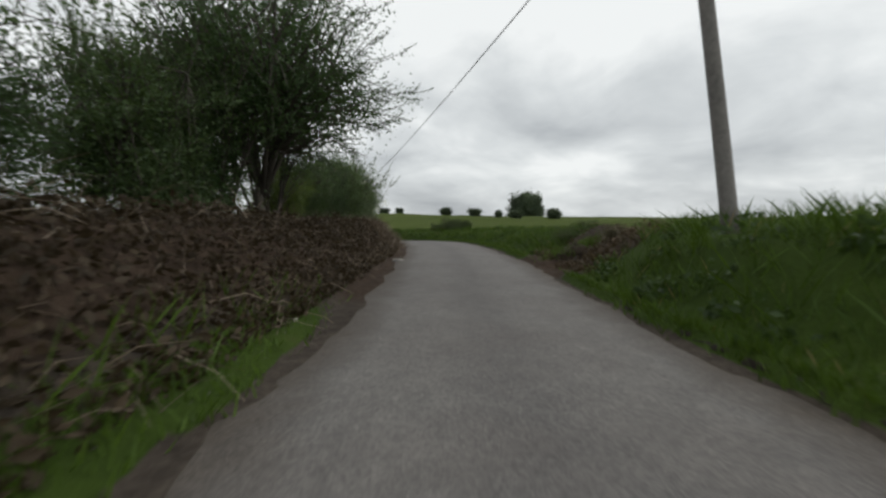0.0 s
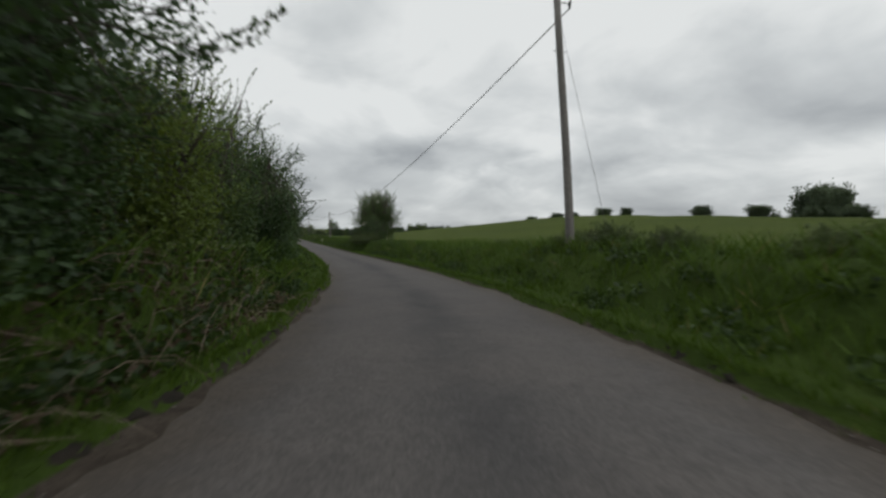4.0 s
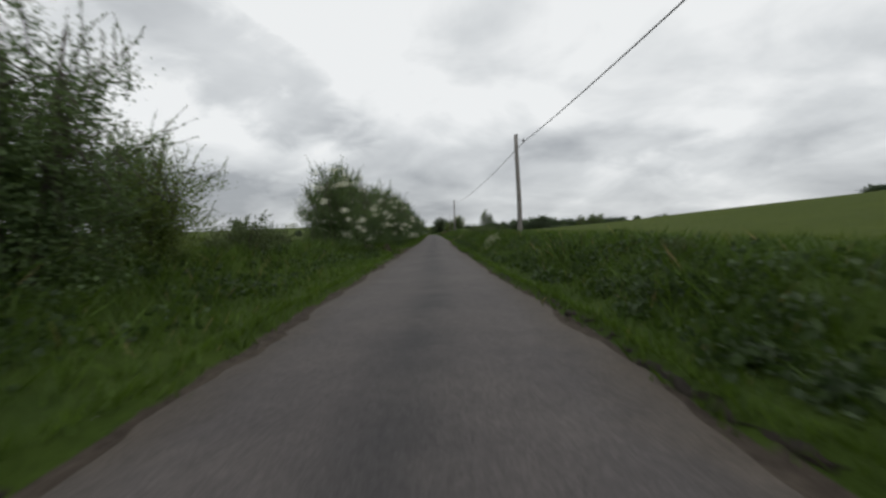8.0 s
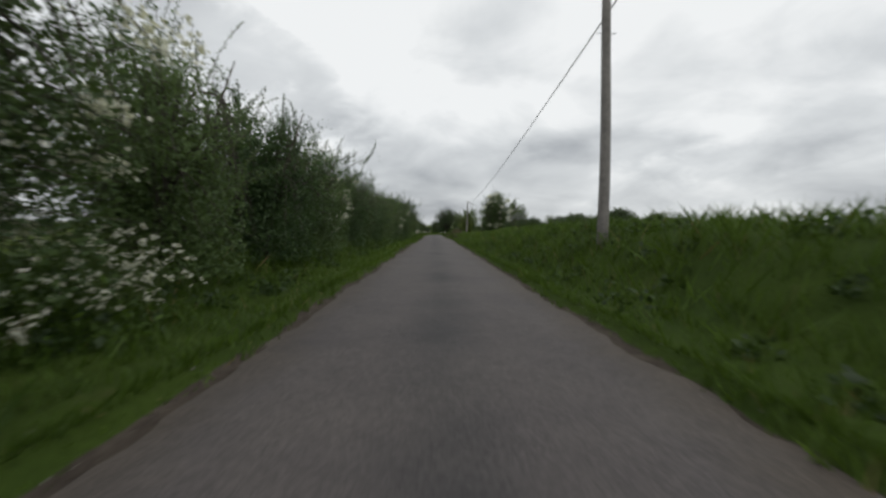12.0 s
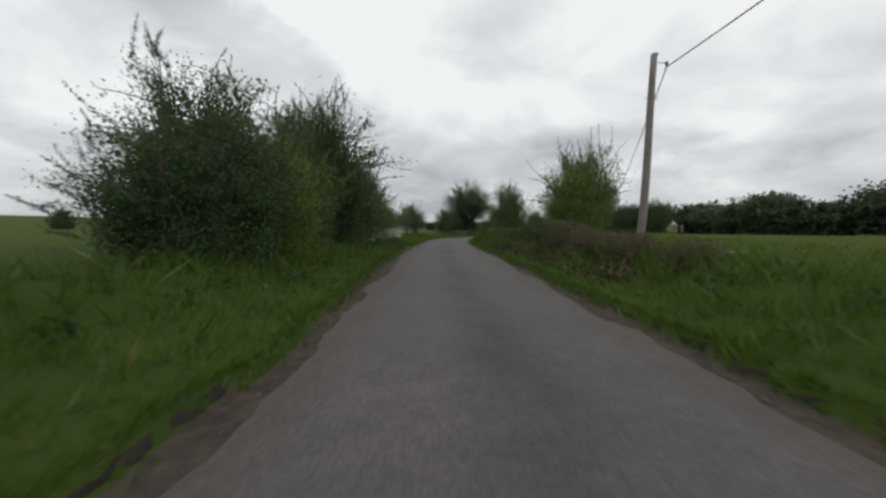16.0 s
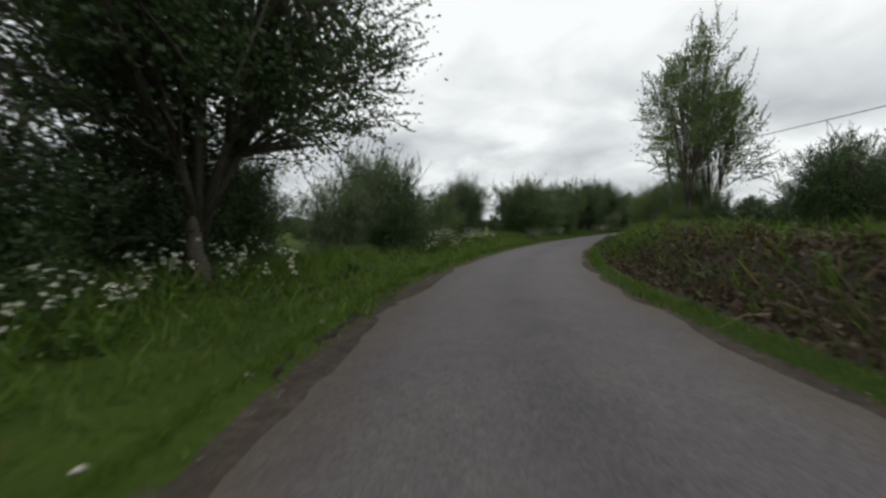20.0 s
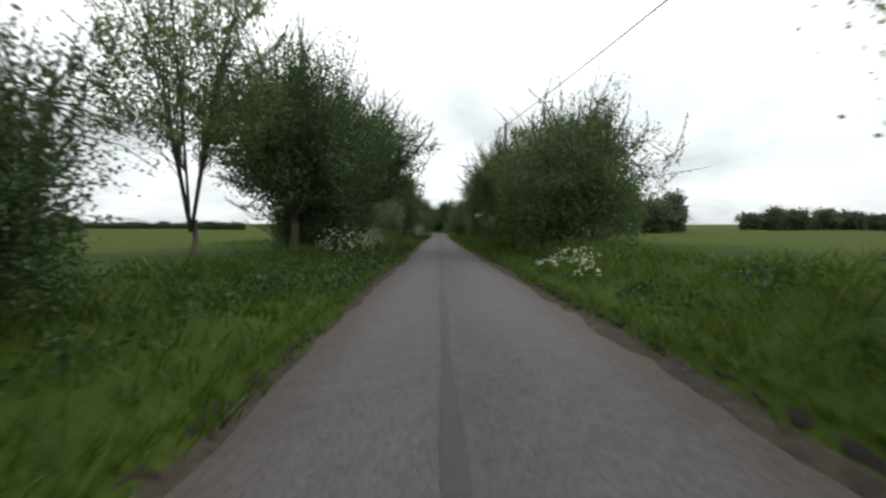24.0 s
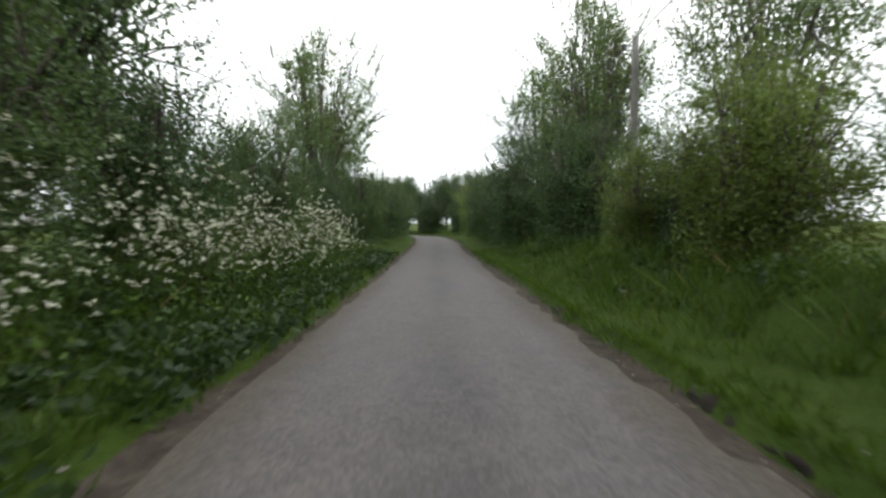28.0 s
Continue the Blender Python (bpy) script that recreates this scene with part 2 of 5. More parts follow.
def ground_mix(name, grass_a, grass_b, soil, soil_at, mask=False):
    m, nt, b = nodes_of(name)
    big, mid, fine = noise_tex(nt, 0.04, 4), noise_tex(nt, 0.7, 5, 0.65), noise_tex(nt, 14, 4, 0.7)
    c = ramp(nt, maths(nt, "MULTIPLY_ADD", mid, 0.6, maths(nt, "MULTIPLY", big, 0.4)), [(0.3, grass_a), (0.7, grass_b)])
    c = mixc(nt, ramp(nt, maths(nt, "ADD", mid, maths(nt, "MULTIPLY_ADD", fine, 0.3, -0.15)), [(soil_at, (0, 0, 0)), (soil_at + 0.12, (1, 1, 1))]), c, soil)
    if mask:
        at = nt.nodes.new("ShaderNodeAttribute")
        at.attribute_name = "soil"
        dirt = ramp(nt, maths(nt, "MULTIPLY_ADD", noise_tex(nt, 5, 6, 0.7), 0.7, maths(nt, "MULTIPLY", mid, 0.3)), [(0.32, (0.028, 0.023, 0.019)), (0.5, (0.052, 0.043, 0.035)), (0.7, (0.084, 0.071, 0.058))])
        stones = nt.nodes.new("ShaderNodeTexVoronoi")
        stones.inputs["Scale"].default_value = 26
        nt.links.new(nt.nodes.new("ShaderNodeNewGeometry").outputs["Position"], stones.inputs["Vector"])
        dirt = mixc(nt, ramp(nt, stones.outputs["Distance"], [(0.10, (0.6, 0.6, 0.6)), (0.2, (0, 0, 0))]), dirt, (0.105, 0.092, 0.078))
        f = ramp(nt, maths(nt, "ADD", at.outputs["Fac"], maths(nt, "MULTIPLY_ADD", noise_tex(nt, 3.0, 5, 0.7), 0.7, -0.35)), [(0.4, (0, 0, 0)), (0.62, (1, 1, 1))])
        earth = ramp(nt, noise_tex(nt, 4, 6, 0.7), [(0.3, (0.020, 0.014, 0.010)), (0.7, (0.066, 0.046, 0.033))])
        dirt = mixc(nt, ramp(nt, maths(nt, "MULTIPLY", at.outputs["Fac"], 0.5), [(0.55, (0, 0, 0)), (0.8, (1, 1, 1))]), dirt, earth)
        c = mixc(nt, f, c, dirt)
    c = mixc(nt, 0.5, c, ramp(nt, fine, [(0.3, (0.3, 0.3, 0.3)), (0.7, (0.7, 0.7, 0.7))]), "OVERLAY")
    nt.links.new(c, b.inputs["Base Color"])
    b.inputs["Roughness"].default_value = 0.95
    b.inputs["Specular IOR Level"].default_value = 0.1
    bump(nt, b, maths(nt, "ADD", mid, fine), 0.8, 0.06)
    return m


M_ROAD = asphalt()
M_VERGE = ground_mix("verge_turf", (0.022, 0.040, 0.007), (0.046, 0.072, 0.011), (0.056, 0.054, 0.024), 0.64, True)
M_FIELD = ground_mix("pasture", (0.030, 0.047, 0.005), (0.058, 0.079, 0.008), (0.070, 0.072, 0.014), 0.66)
M_SOIL = plain("dug_soil", [(0.3, (0.013, 0.010, 0.006)), (0.7, (0.044, 0.032, 0.021))], 6, 0.95, 0.9, 0.05)
M_GRASS = leafy("grass_blades", (0.026, 0.052, 0.008), (0.088, 0.148, 0.020), 0.25, 0.34)
M_SOD = plain("sod_soil", [(0.3, (0.008, 0.007, 0.005)), (0.7, (0.028, 0.022, 0.016))], 9, 0.95, 0.9, 0.03)
M_MEADOW = leafy("meadow_grass", (0.035, 0.062, 0.007), (0.105, 0.150, 0.018), 0.2, 0.34)
M_RANK = leafy("rank_grass", (0.035, 0.06, 0.014), (0.085, 0.125, 0.03), 0.25, 0.3)
M_DRY = leafy("dry_grass", (0.13, 0.10, 0.045), (0.26, 0.21, 0.10), 0.2, 0.25)
M_LEAF = leafy("hawthorn_leaves", (0.042, 0.074, 0.029), (0.108, 0.165, 0.056), 0.35, 0.34)
M_LEAF_D = leafy("dark_leaves", (0.026, 0.052, 0.021), (0.068, 0.118, 0.039), 0.35, 0.32)
# distant foliage: the haze of distance is mixed into this paler, greyer green
M_FAR_HAZE = leafy("hazed_far_leaves", (0.052, 0.076, 0.048), (0.106, 0.142, 0.086), 0.2, 0.3)
M_LEAF_Y = leafy("young_leaves", (0.068, 0.105, 0.022), (0.153, 0.21, 0.045), 0.4, 0.42)
M_LEAF_G = leafy("willow_leaves", (0.070, 0.102, 0.058), (0.150, 0.205, 0.112), 0.4, 0.4)
M_ASH = leafy("ash_leaves", (0.062, 0.098, 0.036), (0.140, 0.200, 0.072), 0.35, 0.42)
M_BRAMBLE = leafy("bramble_leaves", (0.032, 0.05, 0.022), (0.090, 0.125, 0.045), 0.4, 0.4)
M_BLOSSOM = leafy("may_blossom", (0.5, 0.52, 0.42), (0.82, 0.82, 0.76), 0.1, 0.3)
M_BRACKEN = leafy("dead_bracken", (0.027, 0.020, 0.012), (0.082, 0.060, 0.037), 0.15, 0.15)
M_SCRUB = leafy("withered_briars", (0.05, 0.05, 0.028), (0.14, 0.12, 0.07), 0.15, 0.2)
M_SEAM = plain("tar_joint", [(0.3, (0.044, 0.041, 0.042)), (0.7, (0.068, 0.063, 0.064))], 12, 0.8, 0.4, 0.004)
M_TAR = plain("tar_patch", [(0.3, (0.036, 0.034, 0.035)), (0.7, (0.07, 0.065, 0.066))], 30, 0.8, 0.6, 0.006)
M_STRAW = leafy("dead_stalks", (0.045, 0.034, 0.026), (0.27, 0.215, 0.165), 0.2, 0.1)
M_BARK = plain("bark", [(0.3, (0.034, 0.029, 0.023)), (0.7, (0.105, 0.092, 0.076))], 14, 0.9, 0.8, 0.02)
M_POLE = plain("weathered_pole_wood", [(0.3, (0.10, 0.095, 0.09)), (0.7, (0.23, 0.215, 0.20))], 10, 0.85, 0.5, 0.01)
M_IRON = plain("galvanised_steel", [(0.3, (0.22, 0.23, 0.24)), (0.7, (0.36, 0.37, 0.38))], 20, 0.5, 0.2, 0.003, 0.7)
M_CABLE = plain("black_cable", [(0.3, (0.05, 0.05, 0.05)), (0.7, (0.09, 0.09, 0.09))], 30, 0.7, 0.2, 0.003)
M_PIPE = plain("black_plastic_pipe", [(0.3, (0.012, 0.012, 0.012)), (0.7, (0.03, 0.03, 0.03))], 12, 0.6, 0.3, 0.005)
M_STONE = plain("pale_stone", [(0.3, (0.28, 0.26, 0.23)), (0.7, (0.5, 0.47, 0.43))], 8, 0.9, 0.6, 0.02)
M_CONC = plain("concrete", [(0.3, (0.17, 0.16, 0.145)), (0.7, (0.31, 0.295, 0.27))], 6, 0.9, 0.5, 0.01)
M_WALL = plain("pale_render", [(0.3, (0.5, 0.5, 0.48)), (0.7, (0.68, 0.68, 0.66))], 3, 0.9, 0.3, 0.01)
M_ROOF = plain("grey_slate", [(0.3, (0.10, 0.105, 0.115)), (0.7, (0.19, 0.195, 0.205))], 2, 0.7, 0.5, 0.02)
M_TIMBER = plain("fence_timber", [(0.3, (0.16, 0.14, 0.12)), (0.7, (0.34, 0.31, 0.27))], 9, 0.9, 0.5, 0.01)
M_WEED = leafy("weed_leaves", (0.016, 0.033, 0.010), (0.043, 0.077, 0.018))
M_GRIT = plain("road_grit", [(0.3, (0.10, 0.092, 0.085)), (0.7, (0.22, 0.205, 0.19))], 8, 0.9, 0.4, 0.01)


# ---------------------------------------------------------------- mesh helpers
RNG = np.random.default_rng(11)


def mesh_np(name, verts, faces):
    """A mesh from an (n, 3) array and a list of index arrays, each of one face size."""
    me = bpy.data.meshes.new(name)
    verts = np.asarray(verts, np.float32)
    me.vertices.add(len(verts))
    me.vertices.foreach_set("co", verts.ravel())
    faces = [np.asarray(f, np.int32) for f in faces if len(f)]
    loops = np.concatenate([f.ravel() for f in faces])
    sizes = np.concatenate([np.full(len(f), f.shape[1], np.int32) for f in faces])
    me.loops.add(len(loops))
    me.loops.foreach_set("vertex_index", loops)
    me.polygons.add(len(sizes))
    me.polygons.foreach_set("loop_start", np.concatenate([[0], np.cumsum(sizes)[:-1]]).astype(np.int32))
    me.update(calc_edges=True)
    return me


def mesh_ob(name, verts, faces, mat, parent=None, label="", smooth=False):
    me = mesh_np(name, verts, faces)
    me.materials.append(mat)
    if smooth:
        me.polygons.foreach_set("use_smooth", np.ones(len(me.polygons), bool))
    ob = new(name, me)
    if parent is not None:
        ob.parent = parent
    if label:
        ob["label"] = label
    return ob


def part(name, bm, mat, parent, label=""):
    me = bpy.data.meshes.new(name)
    bm.to_mesh(me)
    bm.free()
    me.materials.append(mat)
    ob = new(name, me)
    ob.parent = parent
    if label:
        ob["label"] = label
    return ob


def join(chunks):
    """Chunks of (verts, [faces...]) into one."""
    vs, by, off = [], {}, 0
    for v, fs in chunks:
        vs.append(v)
        for f in fs:
            f = np.asarray(f)
            if len(f):
                by.setdefault(f.shape[1], []).append(f + off)
        off += len(v)
    return np.concatenate(vs), [np.concatenate(f) for f in by.values()]


def tube(pts, radii, sides=6, cap=True):
    pts, radii = np.asarray(pts, float), np.asarray(radii, float)
    k = len(pts)
    tang = np.gradient(pts, axis=0)
    tang /= np.linalg.norm(tang, axis=1, keepdims=True) + 1e-9
    ref = np.array([0.31, 0.95, 0.05]) if abs(tang[0][2]) > 0.7 else np.array([0.0, 0.0, 1.0])
    a = np.cross(tang, ref)
    a /= np.linalg.norm(a, axis=1, keepdims=True) + 1e-9
    b = np.cross(tang, a)
    ang = np.arange(sides) * 2 * math.pi / sides
    v = pts[:, None] + radii[:, None, None] * (np.cos(ang)[None, :, None] * a[:, None] + np.sin(ang)[None, :, None] * b[:, None])
    i, j = np.meshgrid(np.arange(k - 1), np.arange(sides), indexing="ij")
    j2 = (j + 1) % sides
    q = np.stack([i * sides + j, i * sides + j2, (i + 1) * sides + j2, (i + 1) * sides + j], -1).reshape(-1, 4)
    faces = [q]
    if cap and sides >= 3:
        faces.append(np.array([[(k - 1) * sides + n for n in range(sides)], list(range(sides))[::-1]]))
    return v.reshape(-1, 3), faces


def units(n, rng):
    v = rng.normal(size=(n, 3))
    return v / (np.linalg.norm(v, axis=1, keepdims=True) + 1e-9)


def leaves_at(c, u, length, width, rng, fold=0.18):
    """Folded pointed leaves centred at c along u."""
    n = len(c)
    w = np.cross(u, units(n, rng))
    w /= np.linalg.norm(w, axis=1, keepdims=True) + 1e-9
    nn = np.cross(u, w)
    length, width = np.broadcast_to(length, n)[:, None], np.broadcast_to(width, n)[:, None]
    v = np.stack([c - u * length * 0.5, c + w * width * 0.5 + nn * fold * width, c + u * length * 0.5, c - w * width * 0.5 + nn * fold * width], 1).reshape(-1, 3)
    i = np.arange(n)[:, None] * 4
    return v, [np.concatenate([i + np.array([[0, 1, 2]]), i + np.array([[0, 2, 3]])])]


def blades_at(base, h, lean, width, rng):
    """Bent pointed blades standing at base; lean is the horizontal offset of the tip."""
    n = len(base)
    h, width = np.broadcast_to(h, n)[:, None], np.broadcast_to(width, n)[:, None]
    a = rng.uniform(0, 2 * math.pi, n)
    side = np.stack([np.cos(a), np.sin(a), np.zeros(n)], 1) * width * 0.5
    mid = base + lean * 0.54 + np.array([[0, 0, 1.0]]) * h * 0.6
    tip = base + lean + np.array([[0, 0, 1.0]]) * h
    v = np.stack([base - side, base + side, mid + side * 0.7, tip], 1).reshape(-1, 3)
    i = np.arange(n)[:, None] * 4
    return v, [np.concatenate([i + np.array([[0, 1, 2]]), i + np.array([[0, 2, 3]])])]


def vnoise(x, y, seed=0):
    """Smooth value noise in -1..1 on arrays."""
    x, y = np.asarray(x, float), np.asarray(y, float)
    xi, yi = np.floor(x), np.floor(y)
    fx, fy = x - xi, y - yi
    fx, fy = fx * fx * (3 - 2 * fx), fy * fy * (3 - 2 * fy)

    def lat(a, b):
        q = np.sin(a * 127.1 + b * 311.7 + seed * 74.7) * 43758.5453
        return (q - np.floor(q)) * 2 - 1

    return (lat(xi, yi) * (1 - fx) + lat(xi + 1, yi) * fx) * (1 - fy) + (lat(xi, yi + 1) * (1 - fx) + lat(xi + 1, yi + 1) * fx) * fy


def smooth(x, a, b):
    x = np.clip((np.asarray(x, float) - a) / (b - a + 1e-9), 0, 1)
    return x * x * (3 - 2 * x)


# ---------------------------------------------------------------- plan of the lane
# points of the lane's line, metres
LINE = [(-21.79, -20.62), (-8.72, -8.25), (0.00, 0.00), (5.83, 5.48), (11.67, 10.95), (15.94, 15.16), (19.87, 19.69), (23.38, 24.56), (26.38, 29.75), (28.83, 35.22), (30.81, 40.88), (32.36, 46.68), (33.67, 54.57), (34.36, 64.54), (34.46, 74.54), (34.31, 83.54), (32.96, 118.51), (30.82, 168.47), (28.45, 218.41), (26.20, 258.34)]
LINE += [(24.90, 278.30), (24.32, 288.28), (24.01, 296.27), (24.10, 304.27), (24.86, 312.23), (26.13, 318.09), (28.04, 323.78), (30.47, 329.26), (33.39, 334.50), (36.82, 339.42), (40.72, 343.98), (46.41, 349.60), (53.69, 356.45), (62.79, 364.28), (73.71, 373.03), (86.30, 382.91), (99.64, 393.45), (112.27, 403.27), (130.00, 417.05), (144.90, 428.90), (152.60, 436.60), (157.00, 446.50), (158.00, 458.00), (154.00, 472.00), (146.00, 486.00), (128.00, 510.00)]


def dense_line(points):
    p = np.array(points)
    d = np.concatenate([[0], np.cumsum(np.linalg.norm(np.diff(p, axis=0), axis=1))])
    tang = np.gradient(p, d, axis=0)
    q = np.arange(0, d[-1], 0.5)
    i = np.clip(np.searchsorted(d, q, side="right") - 1, 0, len(p) - 2)
    h = (d[i + 1] - d[i])[:, None]
    u = ((q - d[i])[:, None]) / h
    v = (2 * u**3 - 3 * u**2 + 1) * p[i] + (u**3 - 2 * u**2 + u) * h * tang[i] + (-2 * u**3 + 3 * u**2) * p[i + 1] + (u**3 - u**2) * h * tang[i + 1]
    s = np.concatenate([[0], np.cumsum(np.linalg.norm(np.diff(v, axis=0), axis=1))])
    return v, s - s[np.argmin(np.linalg.norm(v, axis=1))]


LXY, LS = dense_line(LINE)
LT = np.gradient(LXY, axis=0)
LT /= np.linalg.norm(LT, axis=1, keepdims=True)


def plan(s, d):
    """World x, y at s metres along the lane and d metres to the right of its line."""
    s, d = np.asarray(s, float), np.asarray(d, float)
    tx, ty = np.interp(s, LS, LT[:, 0]), np.interp(s, LS, LT[:, 1])
    k = np.hypot(tx, ty)
    return np.interp(s, LS, LXY[:, 0]) + d * ty / k, np.interp(s, LS, LXY[:, 1]) - d * tx / k


def heading(s):
    return math.degrees(math.atan2(-float(np.interp(s, LS, LT[:, 0])), float(np.interp(s, LS, LT[:, 1]))))


def table(rows):
    r = np.array(rows, float)
    return lambda s: [np.interp(s, r[:, 0], r[:, k]) for k in range(1, r.shape[1])]


edge_left = table([(-30, 1.55), (8, 1.5), (16, 1.7), (24, 1.85), (32, 1.6), (40, 1.75), (50, 1.9), (57, 1.95), (66, 2.1), (110, 2.3), (150, 2.15), (190, 1.95), (243, 1.95), (260, 1.7), (277, 1.4), (294, 1.55), (310, 1.27), (324, 1.4), (331, 1.35), (342, 1.42), (355, 1.3), (371, 1.55), (414, 1.48), (445, 1.7), (600, 1.65)])
edge_right = table([(-30, 2.85), (5, 2.8), (15, 3.0), (22, 3.1), (34, 3.5), (42, 3.6), (50, 3.15), (57, 3.0), (107, 1.8), (130, 1.95), (168, 1.8), (188, 2.25), (243, 2.57), (260, 2.9), (277, 2.7), (294, 2.95), (310, 2.75), (326, 3.05), (357, 2.85), (371, 2.5), (407, 2.2), (429, 2.0), (444, 1.82), (600, 1.85)])
# along the lane: flat verge, height of the bank, run of the bank, rise of the field beyond
bank_left = table([(-30, 0.8, 1.3, 1.6, 0), (11, 0.6, 1.3, 1.7, 0), (17, 0.5, 1.25, 1.8, 0), (24, 0.5, 1.3, 1.2, 0), (36, 0.5, 1.0, 0.9, 0), (60, 0.6, 0.9, 1.0, 0), (80, 1.2, 0.7, 1.2, 0), (105, 1.6, 0.6, 1.5, 0), (140, 1.8, 0.6, 1.8, 0), (180, 1.5, 0.55, 1.5, 0), (240, 2.0, 0.4, 1.5, 0), (262, 2.2, 0.3, 2.0, 0), (285, 2.0, 0.35, 2, 0), (306, 2.2, 0.25, 3, 0), (340, 2.5, 0.2, 3, -0.4), (400, 2.4, 0.2, 2, -0.3), (450, 1.6, 0.5, 1.6, 0), (600, 1.6, 0.5, 1.6, 0)])
bank_right = table([(-30, 0.5, 1.1, 1.2, 3.0), (8, 0.5, 1.05, 1.4, 3.0), (14, 1.0, 0.9, 2.2, 3.0), (25, 1.3, 0.8, 2.5, 2.6), (45, 1.1, 0.9, 2.2, 2.2), (62, 0.9, 1.0, 1.6, 2.4), (85, 0.7, 0.9, 1.3, 3.2), (108, 0.7, 0.9, 1.4, 4.6), (116, 0.7, 0.62, 1.5, 5.2), (140, 0.7, 0.68, 1.6, 6.6), (158, 0.7, 0.85, 1.6, 7.2), (172, 0.9, 0.9, 1.6, 8.0), (190, 1.2, 1.1, 1.9, 7.8), (215, 0.9, 1.2, 1.8, 6.5), (232, 0.6, 0.9, 1.5, 3.0), (246, 0.8, 0.45, 1.8, 0.6), (262, 1.4, 0.25, 2.2, 0), (282, 1.3, 0.45, 1.8, 0), (300, 1.0, 0.75, 1.5, 0), (318, 0.7, 0.8, 1.4, 0), (335, 0.6, 0.8, 1.3, 0.3), (350, 0.8, 0.95, 1.5, 0.3), (365, 1.2, 0.85, 1.6, 0.2), (380, 1.5, 0.6, 1.6, 0), (405, 1.6, 0.45, 2, 0.8), (430, 1.6, 0.55, 1.6, 0), (600, 1.6, 0.5, 1.6, 0)])


# width of the strip of dirt between tarmac and turf
dirt_left = table([(-30, 0.35), (57, 0.35), (68, 0.05), (125, 0.1), (140, 0.35), (160, 0.25), (172, 0.1), (238, 0.15), (262, 0.1), (274, 0.25), (290, 0.15), (305, 0.3), (330, 0.3), (341, 0.5), (350, 0.35), (360, 0.1), (370, 0.25), (378, 0.3), (390, 0.2), (410, 0.15), (425, 0.4), (432, 0.4), (455, 0.25), (600, 0.2)])
dirt_right = table([(-30, 0.05), (10, 0.1), (18, 0.25), (42, 0.25), (60, 0.05), (95, 0.2), (112, 0.25), (128, 0.1), (150, 0.1), (165, 0.35), (185, 0.3), (195, 0.05), (225, 0.1), (245, 0.1), (262, 0.2), (290, 0.25), (320, 0.15), (345, 0.2), (370, 0.45), (380, 0.3), (405, 0.35), (418, 0.4), (428, 0.1), (432, 0.25), (458, 0.35), (600, 0.2)])
# drains: along, across, radius; the turf is cut back in front of each mouth
# the pipe at 300.3 is added in place of a dark dip in the verge
DRAINS = [(13.3, 4.4, 0.17), (151.4, -3.15, 0.17), (179.3, 3.8, 0.18), (270.8, 3.9, 0.17), (300.3, -2.6, 0.17), (337.4, 3.9, 0.15), (373.2, -2.85, 0.17), (373.7, 3.75, 0.17), (419.4, -3.2, 0.17), (434.2, 3.35, 0.17), (438.4, -2.9, 0.17)]


def turf_edge(s, d):
    """How far from the tarmac the turf begins: a ragged line with a strip of dirt before it."""
    k = np.sign(d)
    e = 0.03 + 0.6 * np.where(k < 0, dirt_left(s)[0], dirt_right(s)[0]) + 0.10 * vnoise(s * 0.28, k * 4.0, 31) + 0.07 * vnoise(s * 1.3, k * 4.0, 32) + 0.03 * vnoise(s * 4.1, k * 4.0, 33)
    for ps, pd, r in DRAINS:
        side = 1 if pd > 0 else -1
        deep = abs(pd) - float((edge_right if pd > 0 else edge_left)(ps)[0]) - 0.05
        e = np.where(k == side, np.maximum(e, deep * smooth(s, ps - 1.9, ps - 0.7) * (1 - smooth(s, ps + 0.05, ps + 0.4))), e)
    return np.maximum(e, -0.04)


def bare(s, side):
    """How bare a bank or a field entrance is, 0 to 1."""
    g = np.zeros_like(s)
    left = ((-9, 33, 1.0), (33, 44, 0.85), (152.5, 157, 0.9), (372.5, 375, 0.3), (418.5, 421, 0.6), (437.5, 440, 0.4))
    right = ((10.5, 16.5, 0.95), (176, 182, 0.8), (268, 272.5, 0.6), (316, 352, 0.62), (352, 372, 0.22), (374, 378, 0.6), (433, 436, 0.5))
    for k, spans in ((-1, left), (1, right)):
        for a, b, f in spans:
            g = np.maximum(g, (side == k) * f * smooth(s, a - 0.7, a + 0.4) * (1 - smooth(s, b - 0.4, b + 0.7)))
    return g


def turfed(s, d, a):
    """Where the cut bank keeps a strip of turf beside the tarmac."""
    return 1 - (d < 0) * (1 - smooth(s, 5, 9)) * (1 - smooth(a, 0.7, 1.3))


def dip(s):
    """The lane's own height along its way: it runs down out of the first bend."""
    return np.interp(s, DIP_S, DIP_Z)


DIP_S = [-30, 33, 42, 52, 60, 70, 80, 92, 146, 461, 475, 500, 520]
DIP_Z = [0, 0, -0.19, -0.47, -0.70, -0.92, -1.08, -1.18, -1.25, -1.25, -1.15, -0.62, -0.45]


